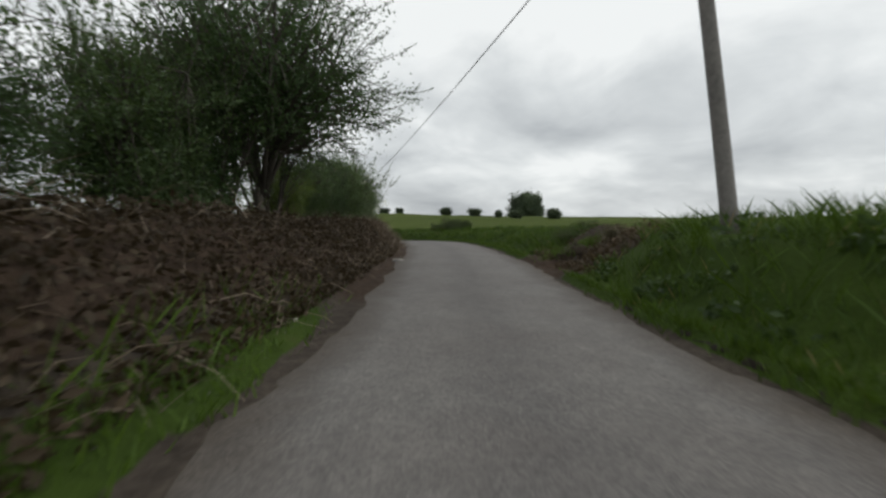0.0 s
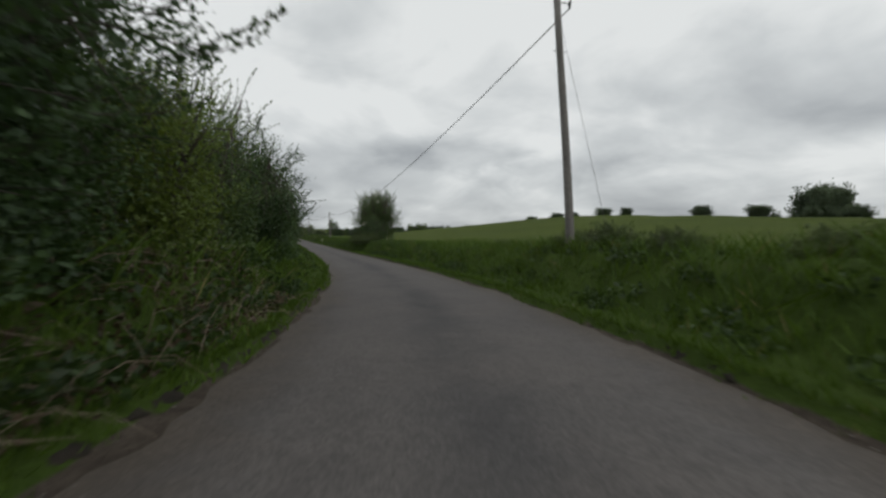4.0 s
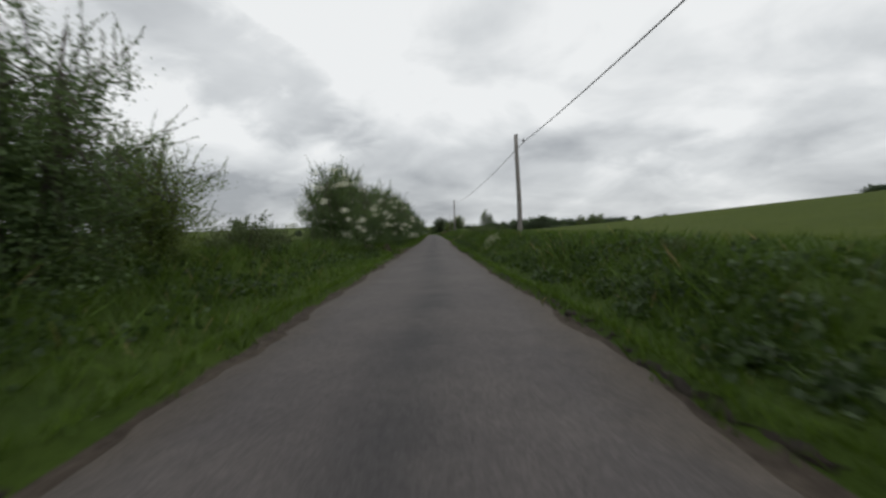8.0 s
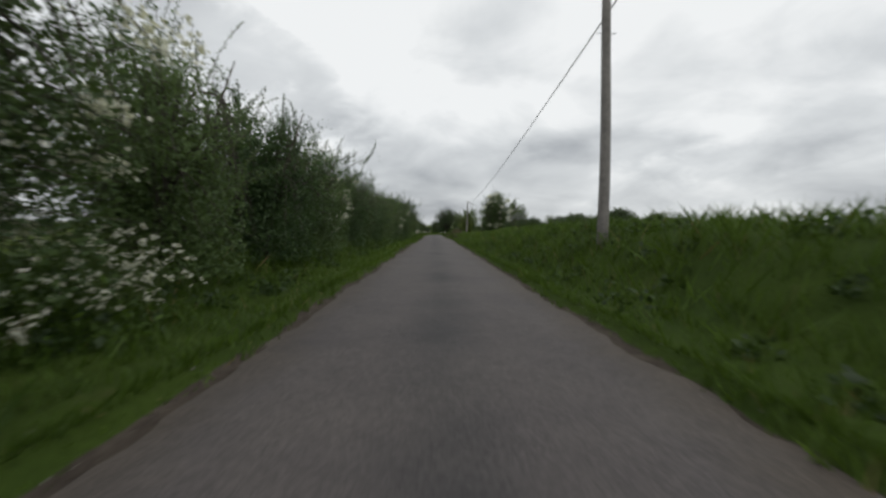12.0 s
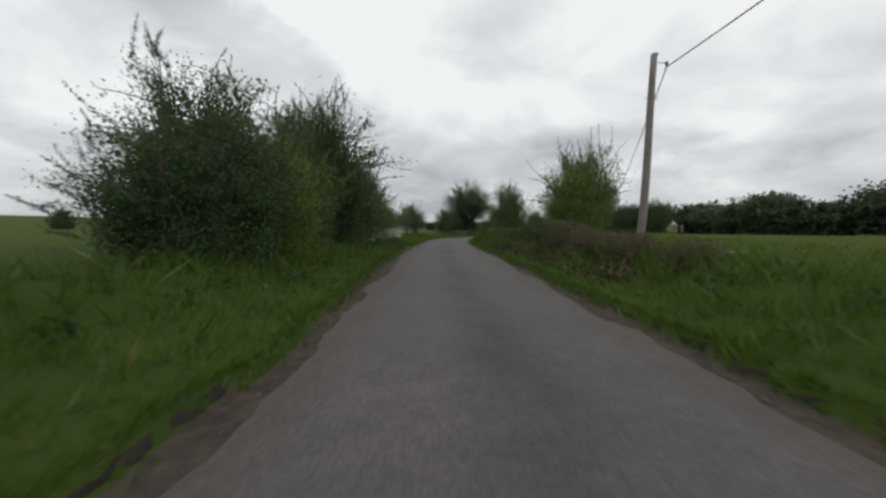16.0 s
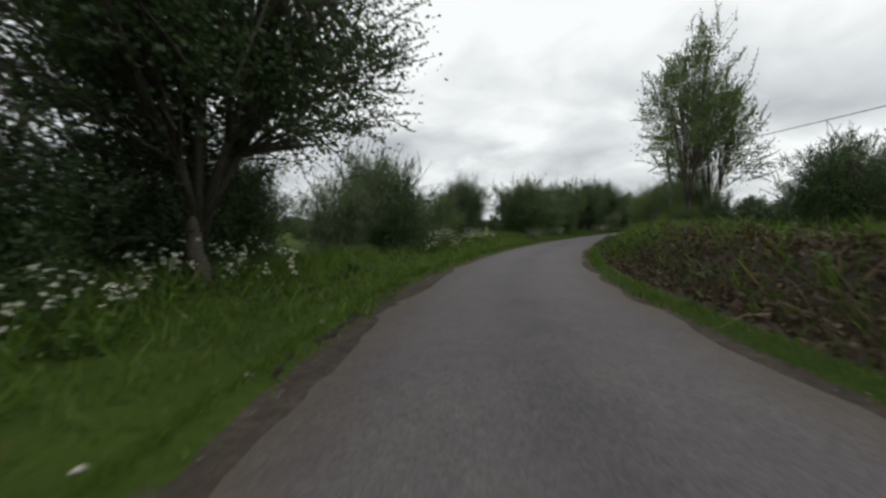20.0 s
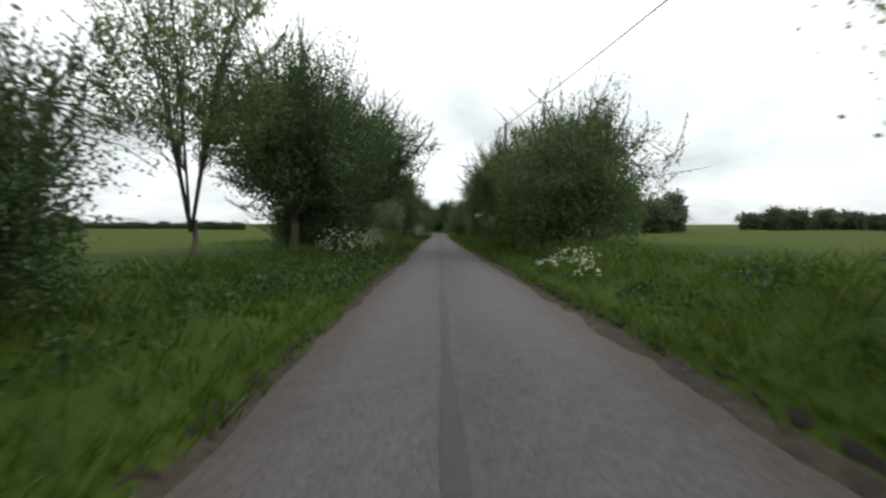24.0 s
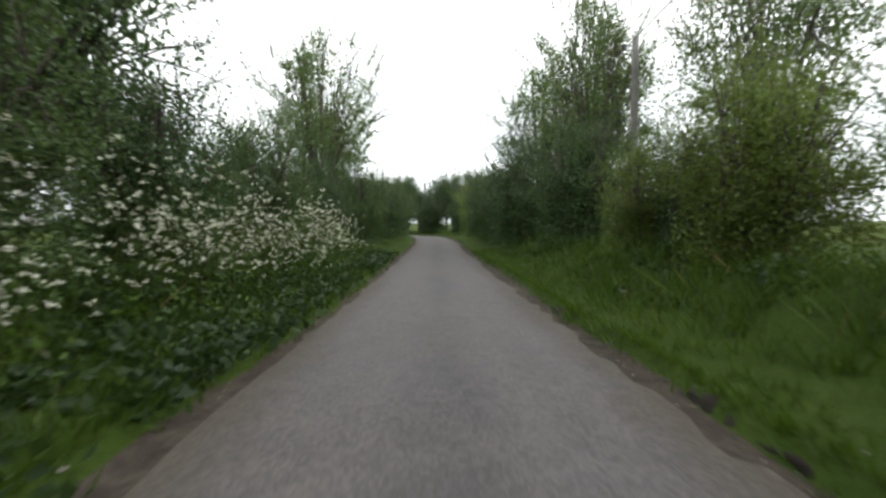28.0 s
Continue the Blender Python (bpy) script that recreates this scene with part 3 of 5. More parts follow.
def height(s, d, rough=True):
    """The ground's height."""
    s, d = np.broadcast_arrays(np.asarray(s, float), np.asarray(d, float))
    right = d > 0
    a = np.abs(d) - np.where(right, edge_right(s)[0], edge_left(s)[0])
    l, r = bank_left(s), bank_right(s)
    v, h, run, rise = (np.where(right, q, p) for p, q in zip(l, r))
    e = turf_edge(s, d)
    z = 0.015 + 0.13 * smooth(a, e - 0.04, e + 0.08) + h * smooth(a, v, v + run) + rise * smooth(a, 8, 105)
    z = z + np.where(right, 3.4, 0.0) * smooth(a, 110, 330) * (1 - smooth(s, 90, 200))
    if rough:
        n = 0.10 * vnoise(s * 0.8, d * 0.8, 1) + 0.06 * vnoise(s * 2.3, d * 2.3, 2)
        z = z + n * smooth(a, 0.1, 1.2) + 0.35 * vnoise(s * 0.06, d * 0.06, 3) * smooth(a, 6, 30)
    return z + dip(s)


def lane_of(x, y):
    """Along and across the lane for a point of the map."""
    k = int(np.argmin((LXY[:, 0] - x) ** 2 + (LXY[:, 1] - y) ** 2))
    ox, oy = x - LXY[k, 0], y - LXY[k, 1]
    return float(LS[k]), math.hypot(ox, oy) * (1 if ox * LT[k, 1] - oy * LT[k, 0] > 0 else -1)


def spot(s, d):
    x, y = plan(s, d)
    return float(x), float(y), float(height(s, d))


def standing(s, d, turn=0.0, scale=1.0, sink=0.05, flat=1.0):
    x, y, z = spot(s, d)
    return pose(x, y, z - sink, 0, 0, turn) @ Matrix.Diagonal((scale * flat, scale * flat, scale, 1))


# ---------------------------------------------------------------- road, verges, fields
def strip(name, s, cols, mat, attr=False, drop_last=False):
    """A sheet over stations s; cols(s) gives the offsets d of each column."""
    S = np.repeat(s[:, None], len(cols(s[:1])[0]), 1)
    D = cols(s)
    X, Y = plan(S, D)
    Z = height(S, D)
    if drop_last:
        Z[:, -1] -= 0.5
    if attr:
        L, R = edge_left(S)[0], edge_right(S)[0]
        acr = (D - (R - L) / 2) / ((R + L) / 2)
        Z = 0.02 + 0.05 * (1 - acr**2) + 0.012 * vnoise(S * 0.7, D * 1.5, 5) - 0.06 * smooth(np.abs(acr), 1.0, 1.12) + dip(S)
    n, k = S.shape
    i, j = np.meshgrid(np.arange(n - 1), np.arange(k - 1), indexing="ij")
    q = np.stack([i * k + j, i * k + j + 1, (i + 1) * k + j + 1, (i + 1) * k + j], -1).reshape(-1, 4)
    ob = mesh_ob(name, np.stack([X, Y, Z], -1).reshape(-1, 3), [q], mat, smooth=True)
    if not attr:
        a = np.abs(D) - np.where(D > 0, edge_right(S)[0], edge_left(S)[0])
        e = turf_edge(S, D)
        run = np.where(D > 0, bank_right(S)[0] + bank_right(S)[2], bank_left(S)[0] + bank_left(S)[2])
        soil = np.maximum(1 - smooth(a, e - 0.12, e + 0.02), 2 * bare(S, np.sign(D)) * (1 - smooth(a, run + 1.2, run + 2.2)) * turfed(S, D, a) * np.maximum(smooth(a, 0.25, 0.6), smooth(bare(S, np.sign(D)), 0.78, 0.9)))
        at = ob.data.attributes.new("soil", "FLOAT", "POINT")
        at.data.foreach_set("value", soil.astype(np.float32).ravel())
    if attr:
        at = ob.data.attributes.new("along", "FLOAT", "POINT")
        at.data.foreach_set("value", (S / 500).astype(np.float32).ravel())
        at = ob.data.attributes.new("across", "FLOAT", "POINT")
        at.data.foreach_set("value", acr.astype(np.float32).ravel())
    return ob


ST = np.concatenate([np.arange(-28, 475, 0.4), np.arange(475, 572, 1.5)])


def road_cols(s):
    L, R = edge_left(s)[0], edge_right(s)[0]
    f = np.linspace(0, 1, 15)
    d = -L[:, None] + (L + R)[:, None] * f
    d[:, 0] += -0.08 + 0.025 * vnoise(s * 0.9, s * 0 + 3, 7) + 0.035 * vnoise(s * 3.1, s * 0 + 3, 8)
    d[:, -1] += 0.08 + 0.025 * vnoise(s * 0.9, s * 0 + 9, 7) + 0.035 * vnoise(s * 3.1, s * 0 + 9, 8)
    return d


road = strip("road", ST, road_cols, M_ROAD, attr=True)
tagged(road, "worn grey chip-sealed country lane with dusty edges", "road", kind="structure")

OFFS = np.concatenate([[-0.25, -0.05, 0.07, 0.17, 0.27, 0.37, 0.47, 0.57, 0.75], np.arange(1.0, 5.01, 0.3), [5.6, 6.5, 8, 10, 12.5, 15]])
for side, lab, edge in ((-1, "left", edge_left), (1, "right", edge_right)):
    vg = strip("verge_" + lab, ST, lambda s: side * (edge(s)[0][:, None] + OFFS[None, :] * np.ones((len(s), 1))), M_VERGE, drop_last=True)
    tagged(vg, "grassy roadside verge rising to a low bank", "verge", kind="structure")


def ground_sheet():
    near = np.arange(-260, 460, 7.0)
    g = np.concatenate([[-2600, -1800, -1200, -800, -560, -400, -320], near, [480, 540, 640, 800, 1100, 1500, 2100, 3000]])
    gx = g + 0
    gy = g + 160
    X, Y = np.meshgrid(gx, gy, indexing="ij")
    P = np.stack([X.ravel(), Y.ravel()], 1)
    ls, lp, lt = LS[::4], LXY[::4], LT[::4]
    best = np.argmin(((P[:, None, :] - lp[None, :, :]) ** 2).sum(-1), axis=1)
    off = P - lp[best]
    s = ls[best] + (off * lt[best]).sum(1) * 0
    d = np.linalg.norm(off, axis=1) * np.sign(off[:, 0] * lt[best][:, 1] - off[:, 1] * lt[best][:, 0])
    z = height(s, d) - 0.12
    z = np.where(np.abs(d) < 11, z - 1.4, z)
    far = np.hypot(P[:, 0] - 60, P[:, 1] - 200)
    z = z + (22 + 14 * vnoise(P[:, 0] * 0.0021, P[:, 1] * 0.0021, 12)) * smooth(far, 700, 1900)
    n, k = X.shape
    i, j = np.meshgrid(np.arange(n - 1), np.arange(k - 1), indexing="ij")
    q = np.stack([i * k + j, (i + 1) * k + j, (i + 1) * k + j + 1, i * k + j + 1], -1).reshape(-1, 4)
    ob = mesh_ob("ground", np.column_stack([P, z]), [q], M_FIELD, smooth=True)
    tagged(ob, "green pasture fields rolling to low hills", "field", kind="structure")


ground_sheet()


# ---------------------------------------------------------------- trees and bushes
def woody(seed, tall, wide, low, stems=6, shoots=170, leaves=6500, leaf=0.13, spread=0.16, spiky=0.25, flower=0.0, trunk=0.0, upright=0.3, inner=0.3, lumps=0.25, plumes=0.5, reach_up=0.85, stout=1.0, fan=0.6):
    """Arrays of a tree or bush: limbs, crown leaves, blossom. A lobed, uneven crown from low to tall with leafy shoots standing out of it."""
    rng = np.random.default_rng(seed)
    cz, rz = (tall + low) / 2, (tall - low) / 2
    # lobes of the crown: some boughs reach further than others
    lobe = units(11, rng)
    lobe[:, 2] = np.where(lobe[:, 2] < -0.35, -lobe[:, 2], lobe[:, 2])
    lobe_r = rng.uniform(0.5, 1.0, 11)
    u = units(shoots, rng)
    u[:, 2] = np.where(u[:, 2] < -0.8, -u[:, 2], u[:, 2])
    lump = (1 - lumps) + lumps * 1.35 * np.max(lobe_r * np.exp(5.0 * (u @ lobe.T - 1)), axis=1)
    reach = lump * rng.uniform(0.7, 1.0, shoots)
    ends = np.stack([u[:, 0] * wide, u[:, 1] * wide, u[:, 2] * rz], 1) * reach[:, None]
    ends[:, 2] += cz
    sunk = ends[:, 2] < max(low, 0.0) + 0.1
    ends[sunk, 2] = max(low, 0.0) + 0.05 + rng.random(int(sunk.sum())) * 0.18 * tall
    ends[:, :2] *= (0.8 + 0.2 * np.clip(ends[:, 2] / (0.4 * tall), 0, 1))[:, None]
    # main stems
    limb, tips = [], []
    for k in range(stems):
        a = 2 * math.pi * (k + rng.uniform(-0.3, 0.3)) / stems
        r = wide * rng.uniform(0.5, 1.0) * fan
        base = np.array([0.12 * wide * math.cos(a), 0.12 * wide * math.sin(a), -0.1])
        if trunk:
            base = np.array([0.05 * math.cos(a), 0.05 * math.sin(a), trunk * rng.uniform(0.8, 1.1)])
        top = np.array([r * math.cos(a), r * math.sin(a), max(low, 0) + (tall - max(low, 0)) * rng.uniform(reach_up - 0.35, reach_up)])
        mid = (base + top) / 2 + np.array([rng.normal() * 0.12, rng.normal() * 0.12, 0.08 * tall])
        f = np.linspace(0, 1, 6)[:, None]
        pts = (1 - f) ** 2 * base + 2 * f * (1 - f) * mid + f**2 * top
        r0 = (0.011 if not trunk else 0.009) * tall * stout
        limb.append(tube(pts, np.linspace(r0, 0.25 * r0, 6), 5))
        tips.append(pts)
    tips = np.array(tips)
    # boughs: bend from a stem to their end
    pick = rng.integers(0, stems, shoots)
    dist = np.linalg.norm(tips[:, 3, None, :2] - ends[None, :, :2], axis=2)
    pick = np.where(rng.random(shoots) < 0.92, np.argmin(dist, axis=0), pick)
    st = tips[pick, rng.integers(1, 5, shoots)]
    ct = st * 0.45 + ends * 0.55
    ct[:, 2] += upright * np.linalg.norm(ends - st, axis=1) * rng.uniform(-0.2, 0.8, shoots)
    twigs = []
    f = np.linspace(0, 1, 4)[:, None]
    for k in range(shoots):
        pts = (1 - f) ** 2 * st[k] + 2 * f * (1 - f) * ct[k] + f**2 * ends[k]
        twigs.append(tube(pts, np.linspace(0.0036, 0.0012, 4) * tall * stout, 3, False))

    def bough(k, q):
        q = q[:, None]
        return (1 - q) ** 2 * st[k] + 2 * q * (1 - q) * ct[k] + q**2 * ends[k]

    # clumps of leaves towards the ends of the boughs, some heavy and some thin
    n1 = int(leaves * (1 - inner) * 0.62)
    heavy = rng.gamma(1.6, 1.0, shoots)
    k = rng.choice(shoots, n1, p=heavy / heavy.sum())
    q = 1 - np.abs(rng.normal(0, 0.2, n1))
    c = bough(k, np.clip(q, 0.1, 1)) + rng.normal(size=(n1, 3)) * spread * np.array([1, 1, 0.6]) * rng.uniform(0.7, 1.5, shoots)[k][:, None]
    along = ends[k] - ct[k]
    along /= np.linalg.norm(along, axis=1, keepdims=True) + 1e-9
    dirn = along * 0.8 + units(n1, rng)
    dirn /= np.linalg.norm(dirn, axis=1, keepdims=True) + 1e-9
    sz = leaf * rng.uniform(0.6, 1.3, n1)
    fine = leaves_at(c, dirn, sz, sz * 0.62, rng)
    # long leafy shoots standing out of the crown
    m = max(int(shoots * plumes), 1)
    own = rng.integers(0, shoots, m)
    a0 = ends[own]
    out = a0 - np.array([0, 0, cz - 0.25 * rz])
    out /= np.linalg.norm(out, axis=1, keepdims=True) + 1e-9
    aim = out + units(m, rng) * 0.55 + np.array([0, 0, 0.9]) * upright * rng.random((m, 1))
    aim /= np.linalg.norm(aim, axis=1, keepdims=True)
    ln = spiky * (0.45 + 0.9 * rng.random(m) ** 1.6) * (tall / 5) ** 0.5
    bend = units(m, rng) * 0.22 * ln[:, None]
    a0 = a0 - aim * (0.4 * ln)[:, None]
    a1, a2 = a0 + aim * (ln * 0.7)[:, None] + bend, a0 + aim * (ln * 1.4)[:, None] - bend * 0.4
    for k in range(m):
        twigs.append(tube((1 - f) ** 2 * a0[k] + 2 * f * (1 - f) * a1[k] + f**2 * a2[k], np.linspace(0.0018, 0.0007, 4) * tall, 3, False))
    n4 = int(leaves * (1 - inner) * 0.38)
    k = rng.choice(m, n4, p=ln / ln.sum())
    q = rng.random(n4)[:, None]
    c4 = (1 - q) ** 2 * a0[k] + 2 * q * (1 - q) * a1[k] + q**2 * a2[k]
    sz = leaf * rng.uniform(0.6, 1.15, n4) * (1.1 - 0.4 * q[:, 0])
    side = units(n4, rng)
    dirn = aim[k] * 0.7 + side
    dirn /= np.linalg.norm(dirn, axis=1, keepdims=True) + 1e-9
    plume = leaves_at(c4 + side * (sz * 0.7)[:, None] * (1.3 - 0.6 * q), dirn, sz, sz * 0.6, rng)
    # the dark inside
    skirt = 0.7 if low < -1 or not trunk else 0.0
    n5 = int(leaves * inner * skirt)
    a5, r5 = rng.uniform(0, 2 * math.pi, n5), wide * 0.62 * rng.random(n5) ** 0.5
    c5 = np.column_stack([r5 * np.cos(a5), r5 * np.sin(a5), tall * 0.42 * rng.random(n5) ** 1.3])
    sz = leaf * rng.uniform(0.9, 1.5, n5)
    hem = leaves_at(c5, units(n5, rng), sz, sz * 0.75, rng)
    n2 = int(leaves * inner * 2.0)
    k = rng.integers(0, shoots, n2)
    c2 = np.array([0, 0, cz]) + (ends[k] - np.array([0, 0, cz])) * (rng.random(n2) ** 0.5 * 0.8)[:, None]
    c2 += rng.normal(size=(n2, 3)) * spread
    sz = leaf * rng.uniform(0.9, 1.5, n2)
    deep = leaves_at(c2, units(n2, rng), sz, sz * 0.75, rng)
    bloom = None
    if flower > 0:
        n3 = int(leaves * flower)
        tuft = rng.integers(0, shoots, 80)
        along_at = rng.uniform(0.7, 1.05, 80)
        pick = rng.choice(80, n3, p=rng.dirichlet(np.full(80, 0.7)))
        c3 = bough(tuft[pick], along_at[pick]) + rng.normal(size=(n3, 3)) * np.array([0.13, 0.13, 0.07])
        c3 += (c3 - np.array([0, 0, cz])) * 0.05
        sz = 0.06 * rng.uniform(0.6, 1.4, n3)
        bloom = leaves_at(c3, units(n3, rng), sz, sz, rng)
    bole = None
    if trunk:
        zz = np.linspace(-0.15, trunk * 1.1, 6)
        wob = np.cumsum(rng.normal(size=(6, 2)) * 0.05, axis=0)
        bole = tube(np.column_stack([wob[:, 0] - wob[0, 0], wob[:, 1] - wob[0, 1], zz]), 0.017 * tall * stout * np.array([1.4, 1.05, 0.95, 0.88, 0.84, 0.8]), 8)
    return limb, twigs, join([fine, plume, deep, hem] if n5 else [fine, plume, deep]), bloom, bole


PROTO = {}


def proto(kind, name, label, category, mat, **k):
    PROTO[kind] = dict(name=name, label=label, category=category, mat=mat, spec=k, first=None)


def raise_plant(kind, s, d, tall, turn, flat=1.0, label="", group="", at=None):
    """One tree or bush of a kind, tall metres high: the first is built, the others are copies."""
    if kind + "_b" in PROTO and int(s * 3.3 + abs(d) * 5) % 2:
        kind += "_b"
    p = PROTO[kind]
    m = standing(s, d, turn, tall / p["spec"]["tall"], 0.06, flat)
    if at:
        m.translation.x, m.translation.y = at
    if p["first"] is None:
        limb, twigs, crown, bloom, bole = woody(**p["spec"])
        root = new(p["name"])
        if bole is not None:
            mesh_ob("trunk", *bole, M_BARK, root, smooth=True)
        for v, f in limb:
            mesh_ob("limb", v, f, M_BARK, root, smooth=True)
        tagged(mesh_ob("twig_work", *join(twigs), M_BARK, root), kind="stuff")
        mesh_ob("crown", *crown, p["mat"], root)
        if bloom is not None:
            mesh_ob("blossom", *bloom, M_BLOSSOM, root, "white may blossom clusters")
        tagged(root, p["label"], p["category"])
        root.matrix_basis = m
        root.scale = (1, 1, 1)
        root.matrix_basis = m
        p["first"], p["m"] = root, m
        ob = root
    else:
        ob = copy_thing(p["first"], Matrix.Identity(4))
        ob.matrix_basis = m
    if label or p["label"]:
        tagged(ob, label or p["label"], p["category"], group or "roadside bushes")
    return ob


for tail, more in (("", 0), ("_b", 200)):
    proto("may" + tail, "hawthorn_bush", "hawthorn bush with white may blossom on the roadside bank", "bush", M_LEAF, seed=3 + more, tall=5.0, wide=2.7, low=-1.2, shoots=190, leaves=24500, leaf=0.062, spiky=0.75, flower=0.11, inner=0.36, upright=0.5, lumps=0.4)
    proto("thorn" + tail, "hawthorn_bush", "green hawthorn bush with ragged long shoots", "bush", M_LEAF, seed=5 + more, tall=5.0, wide=2.6, low=-1.4, shoots=190, leaves=24500, leaf=0.062, spiky=1.0, upright=0.7, inner=0.34, lumps=0.45)
    proto("dense" + tail, "hedge_bush", "dense dark green hedgerow bush", "bush", M_LEAF_D, seed=8 + more, tall=5.0, wide=2.7, low=-1.8, shoots=200, leaves=24500, leaf=0.066, spiky=0.6, inner=0.42, upright=0.5, lumps=0.35)
    proto("bright" + tail, "hedge_bush", "yellowish green leafy hedgerow bush", "bush", M_LEAF_Y, seed=12 + more, tall=4.5, wide=2.5, low=-1.4, shoots=190, leaves=23000, leaf=0.058, spiky=0.75, upright=0.7, inner=0.34, lumps=0.4)
    proto("tree" + tail, "roadside_tree", "dark leafy roadside tree with spreading limbs", "tree", M_LEAF_D, seed=21 + more, tall=8.0, wide=3.7, low=-0.4, shoots=290, leaves=36000, leaf=0.092, spread=0.26, trunk=1.5, spiky=0.8, inner=0.34, lumps=0.45)
    proto("ash" + tail, "ash_tree", "tall slender ash tree with airy crown", "tree", M_ASH, seed=27 + more, tall=12.0, wide=3.9, low=0.9, stems=5, shoots=200, leaves=16000, leaf=0.12, spread=0.24, trunk=1.6, spiky=0.7, upright=0.7, inner=0.08, lumps=0.45, plumes=0.6, reach_up=0.95, stout=0.5, fan=0.55)
    proto("scrub" + tail, "dead_scrub", "brown half-dead scrub and briars on the bank", "shrub", M_SCRUB, seed=38 + more, tall=1.3, wide=1.5, low=-0.6, stems=9, shoots=150, leaves=5600, leaf=0.054, spread=0.1, spiky=0.5, inner=0.3)
    proto("bramble" + tail, "bramble_clump", "low tangled bramble clump on the bank", "shrub", M_BRAMBLE, seed=35 + more, tall=1.4, wide=1.6, low=-0.6, stems=7, shoots=130, leaves=7350, leaf=0.061, spread=0.09, spiky=0.4, inner=0.35, lumps=0.35)
    proto("far" + tail, "field_tree", "round-headed tree in a distant field hedge", "tree", M_FAR_HAZE, seed=44 + more, tall=9.0, wide=4.4, low=-1.5, stems=5, shoots=120, leaves=5000, leaf=0.400, spread=0.45, trunk=1.4, spiky=0.5, inner=0.45, lumps=0.3)
proto("willow", "willow_shrub", "grey-green willow shrub with upright wands", "shrub", M_LEAF_G, seed=31, tall=4.0, wide=2.4, low=-0.8, stems=9, shoots=200, leaves=22000, leaf=0.058, spread=0.1, spiky=0.9, upright=1.2, inner=0.3)
proto("bigmay", "hawthorn_tree", "tall full hawthorn tree with blossom beside the lane", "tree", M_LEAF, seed=61, tall=9.0, wide=3.3, low=-2.0, stems=9, shoots=300, leaves=34000, leaf=0.085, spread=0.2, spiky=0.8, flower=0.04, upright=0.6, lumps=0.4)
proto("spread", "hawthorn_tree", "old spreading hawthorn tree with leaning limbs", "tree", M_LEAF_D, seed=64, tall=8.6, wide=5.0, low=0.1, stems=12, shoots=380, leaves=36000, leaf=0.085, spread=0.26, trunk=1.2, spiky=0.7, upright=0.2, inner=0.34, lumps=0.4)
proto("sparse", "hawthorn_bush", "half-bare hawthorn with thin leafy twigs", "bush", M_LEAF, seed=71, tall=5.0, wide=2.6, low=0.5, stems=8, shoots=110, leaves=5200, leaf=0.075, spread=0.1, spiky=1.1, upright=0.5, inner=0.04, lumps=0.5)
proto("ball", "hawthorn_tree", "round hawthorn tree covered in white may blossom", "tree", M_LEAF, seed=83, tall=6.0, wide=2.2, low=-0.9, stems=8, shoots=280, leaves=24500, leaf=0.078, spread=0.16, spiky=0.75, flower=0.15, upright=0.6, inner=0.33, lumps=0.3)


# ---------------------------------------------------------------- plants, stretch by stretch: kind, s, d, height
def plant_rows(rows, label="", group=""):
    for kind, s, d, tall in rows:
        raise_plant(kind, s, d, tall, (s * 137.5 + d * 71) % 360, 0.9 + 0.25 * ((s * 0.37 + d * 1.3) % 1), label, group)


# first bend, left bank
plant_rows([("spread", 12.2, -5.2, 7.8), ("thorn", 8.8, -6.6, 4.8), ("sparse", 4.5, -7.2, 6.8), ("sparse", 11.0, -6.0, 5.6), ("dense", 5.0, -6.5, 3.8), ("dense", 2.0, -6.0, 3.4), ("dense", 10.5, -6.5, 4), ("sparse", 14.0, -5.8, 4.4), ("bright", 16.0, -6.2, 2.6), ("thorn", 19.5, -6.4, 3.8), ("dense", 22.0, -6.0, 3.8), ("thorn", 24.5, -5.6, 4.4), ("willow", 27.0, -5.4, 4.8), ("may", 29.5, -5.0, 4.2), ("dense", 32.0, -5.0, 3.8), ("bright", 34.5, -4.8, 4.2), ("thorn", 37.0, -4.8, 4.6)])
plant_rows([("dense", 40.0, -4.9, 4.2), ("thorn", 42.5, -4.8, 4.8), ("dense", 44.5, -4.8, 4.8), ("tree", 45.5, -5.2, 7.4), ("thorn", 48.5, -4.9, 5.2), ("dense", 51.0, -4.9, 5.2), ("tree", 56.0, -5.6, 8.2), ("dense", 55.0, -4.3, 5.0), ("thorn", 54.0, -5.0, 5), ("dense", 57.0, -5.0, 4.8), ("bright", 60.0, -4.9, 4.4), ("thorn", 63.0, -5.0, 4.6), ("dense", 67.0, -4.6, 4.6), ("thorn", 71.0, -4.8, 4.8), ("dense", 75.0, -5.0, 4.2)])
# right of the first bend
plant_rows([("scrub", 13.4, 5.6, 0.55), ("scrub", 15.0, 7.6, 0.6), ("bramble", 17.6, 5.4, 0.8), ("bramble", 18.8, 6.6, 0.7), ("bramble", 21.0, 7.8, 0.57), ("bramble", 24.0, 8.4, 0.62), ("bramble", 27.0, 8.2, 0.52), ("bramble", 43.0, 7.8, 1.25), ("bramble", 45.0, 7.4, 1.4), ("scrub", 46.5, 7.6, 1.1), ("bramble", 48.5, 7.4, 1.2), ("bramble", 46.0, 8.4, 1.5), ("sparse", 47.6, 8.0, 2.1), ("bramble", 52.0, 6.6, 0.57), ("bramble", 58.0, 6.4, 0.68), ("bramble", 61.0, 6.2, 0.8), ("bramble", 63.5, 6.2, 1.05), ("bramble", 65.5, 6.0, 0.9), ("bramble", 70.0, 5.6, 0.52)])
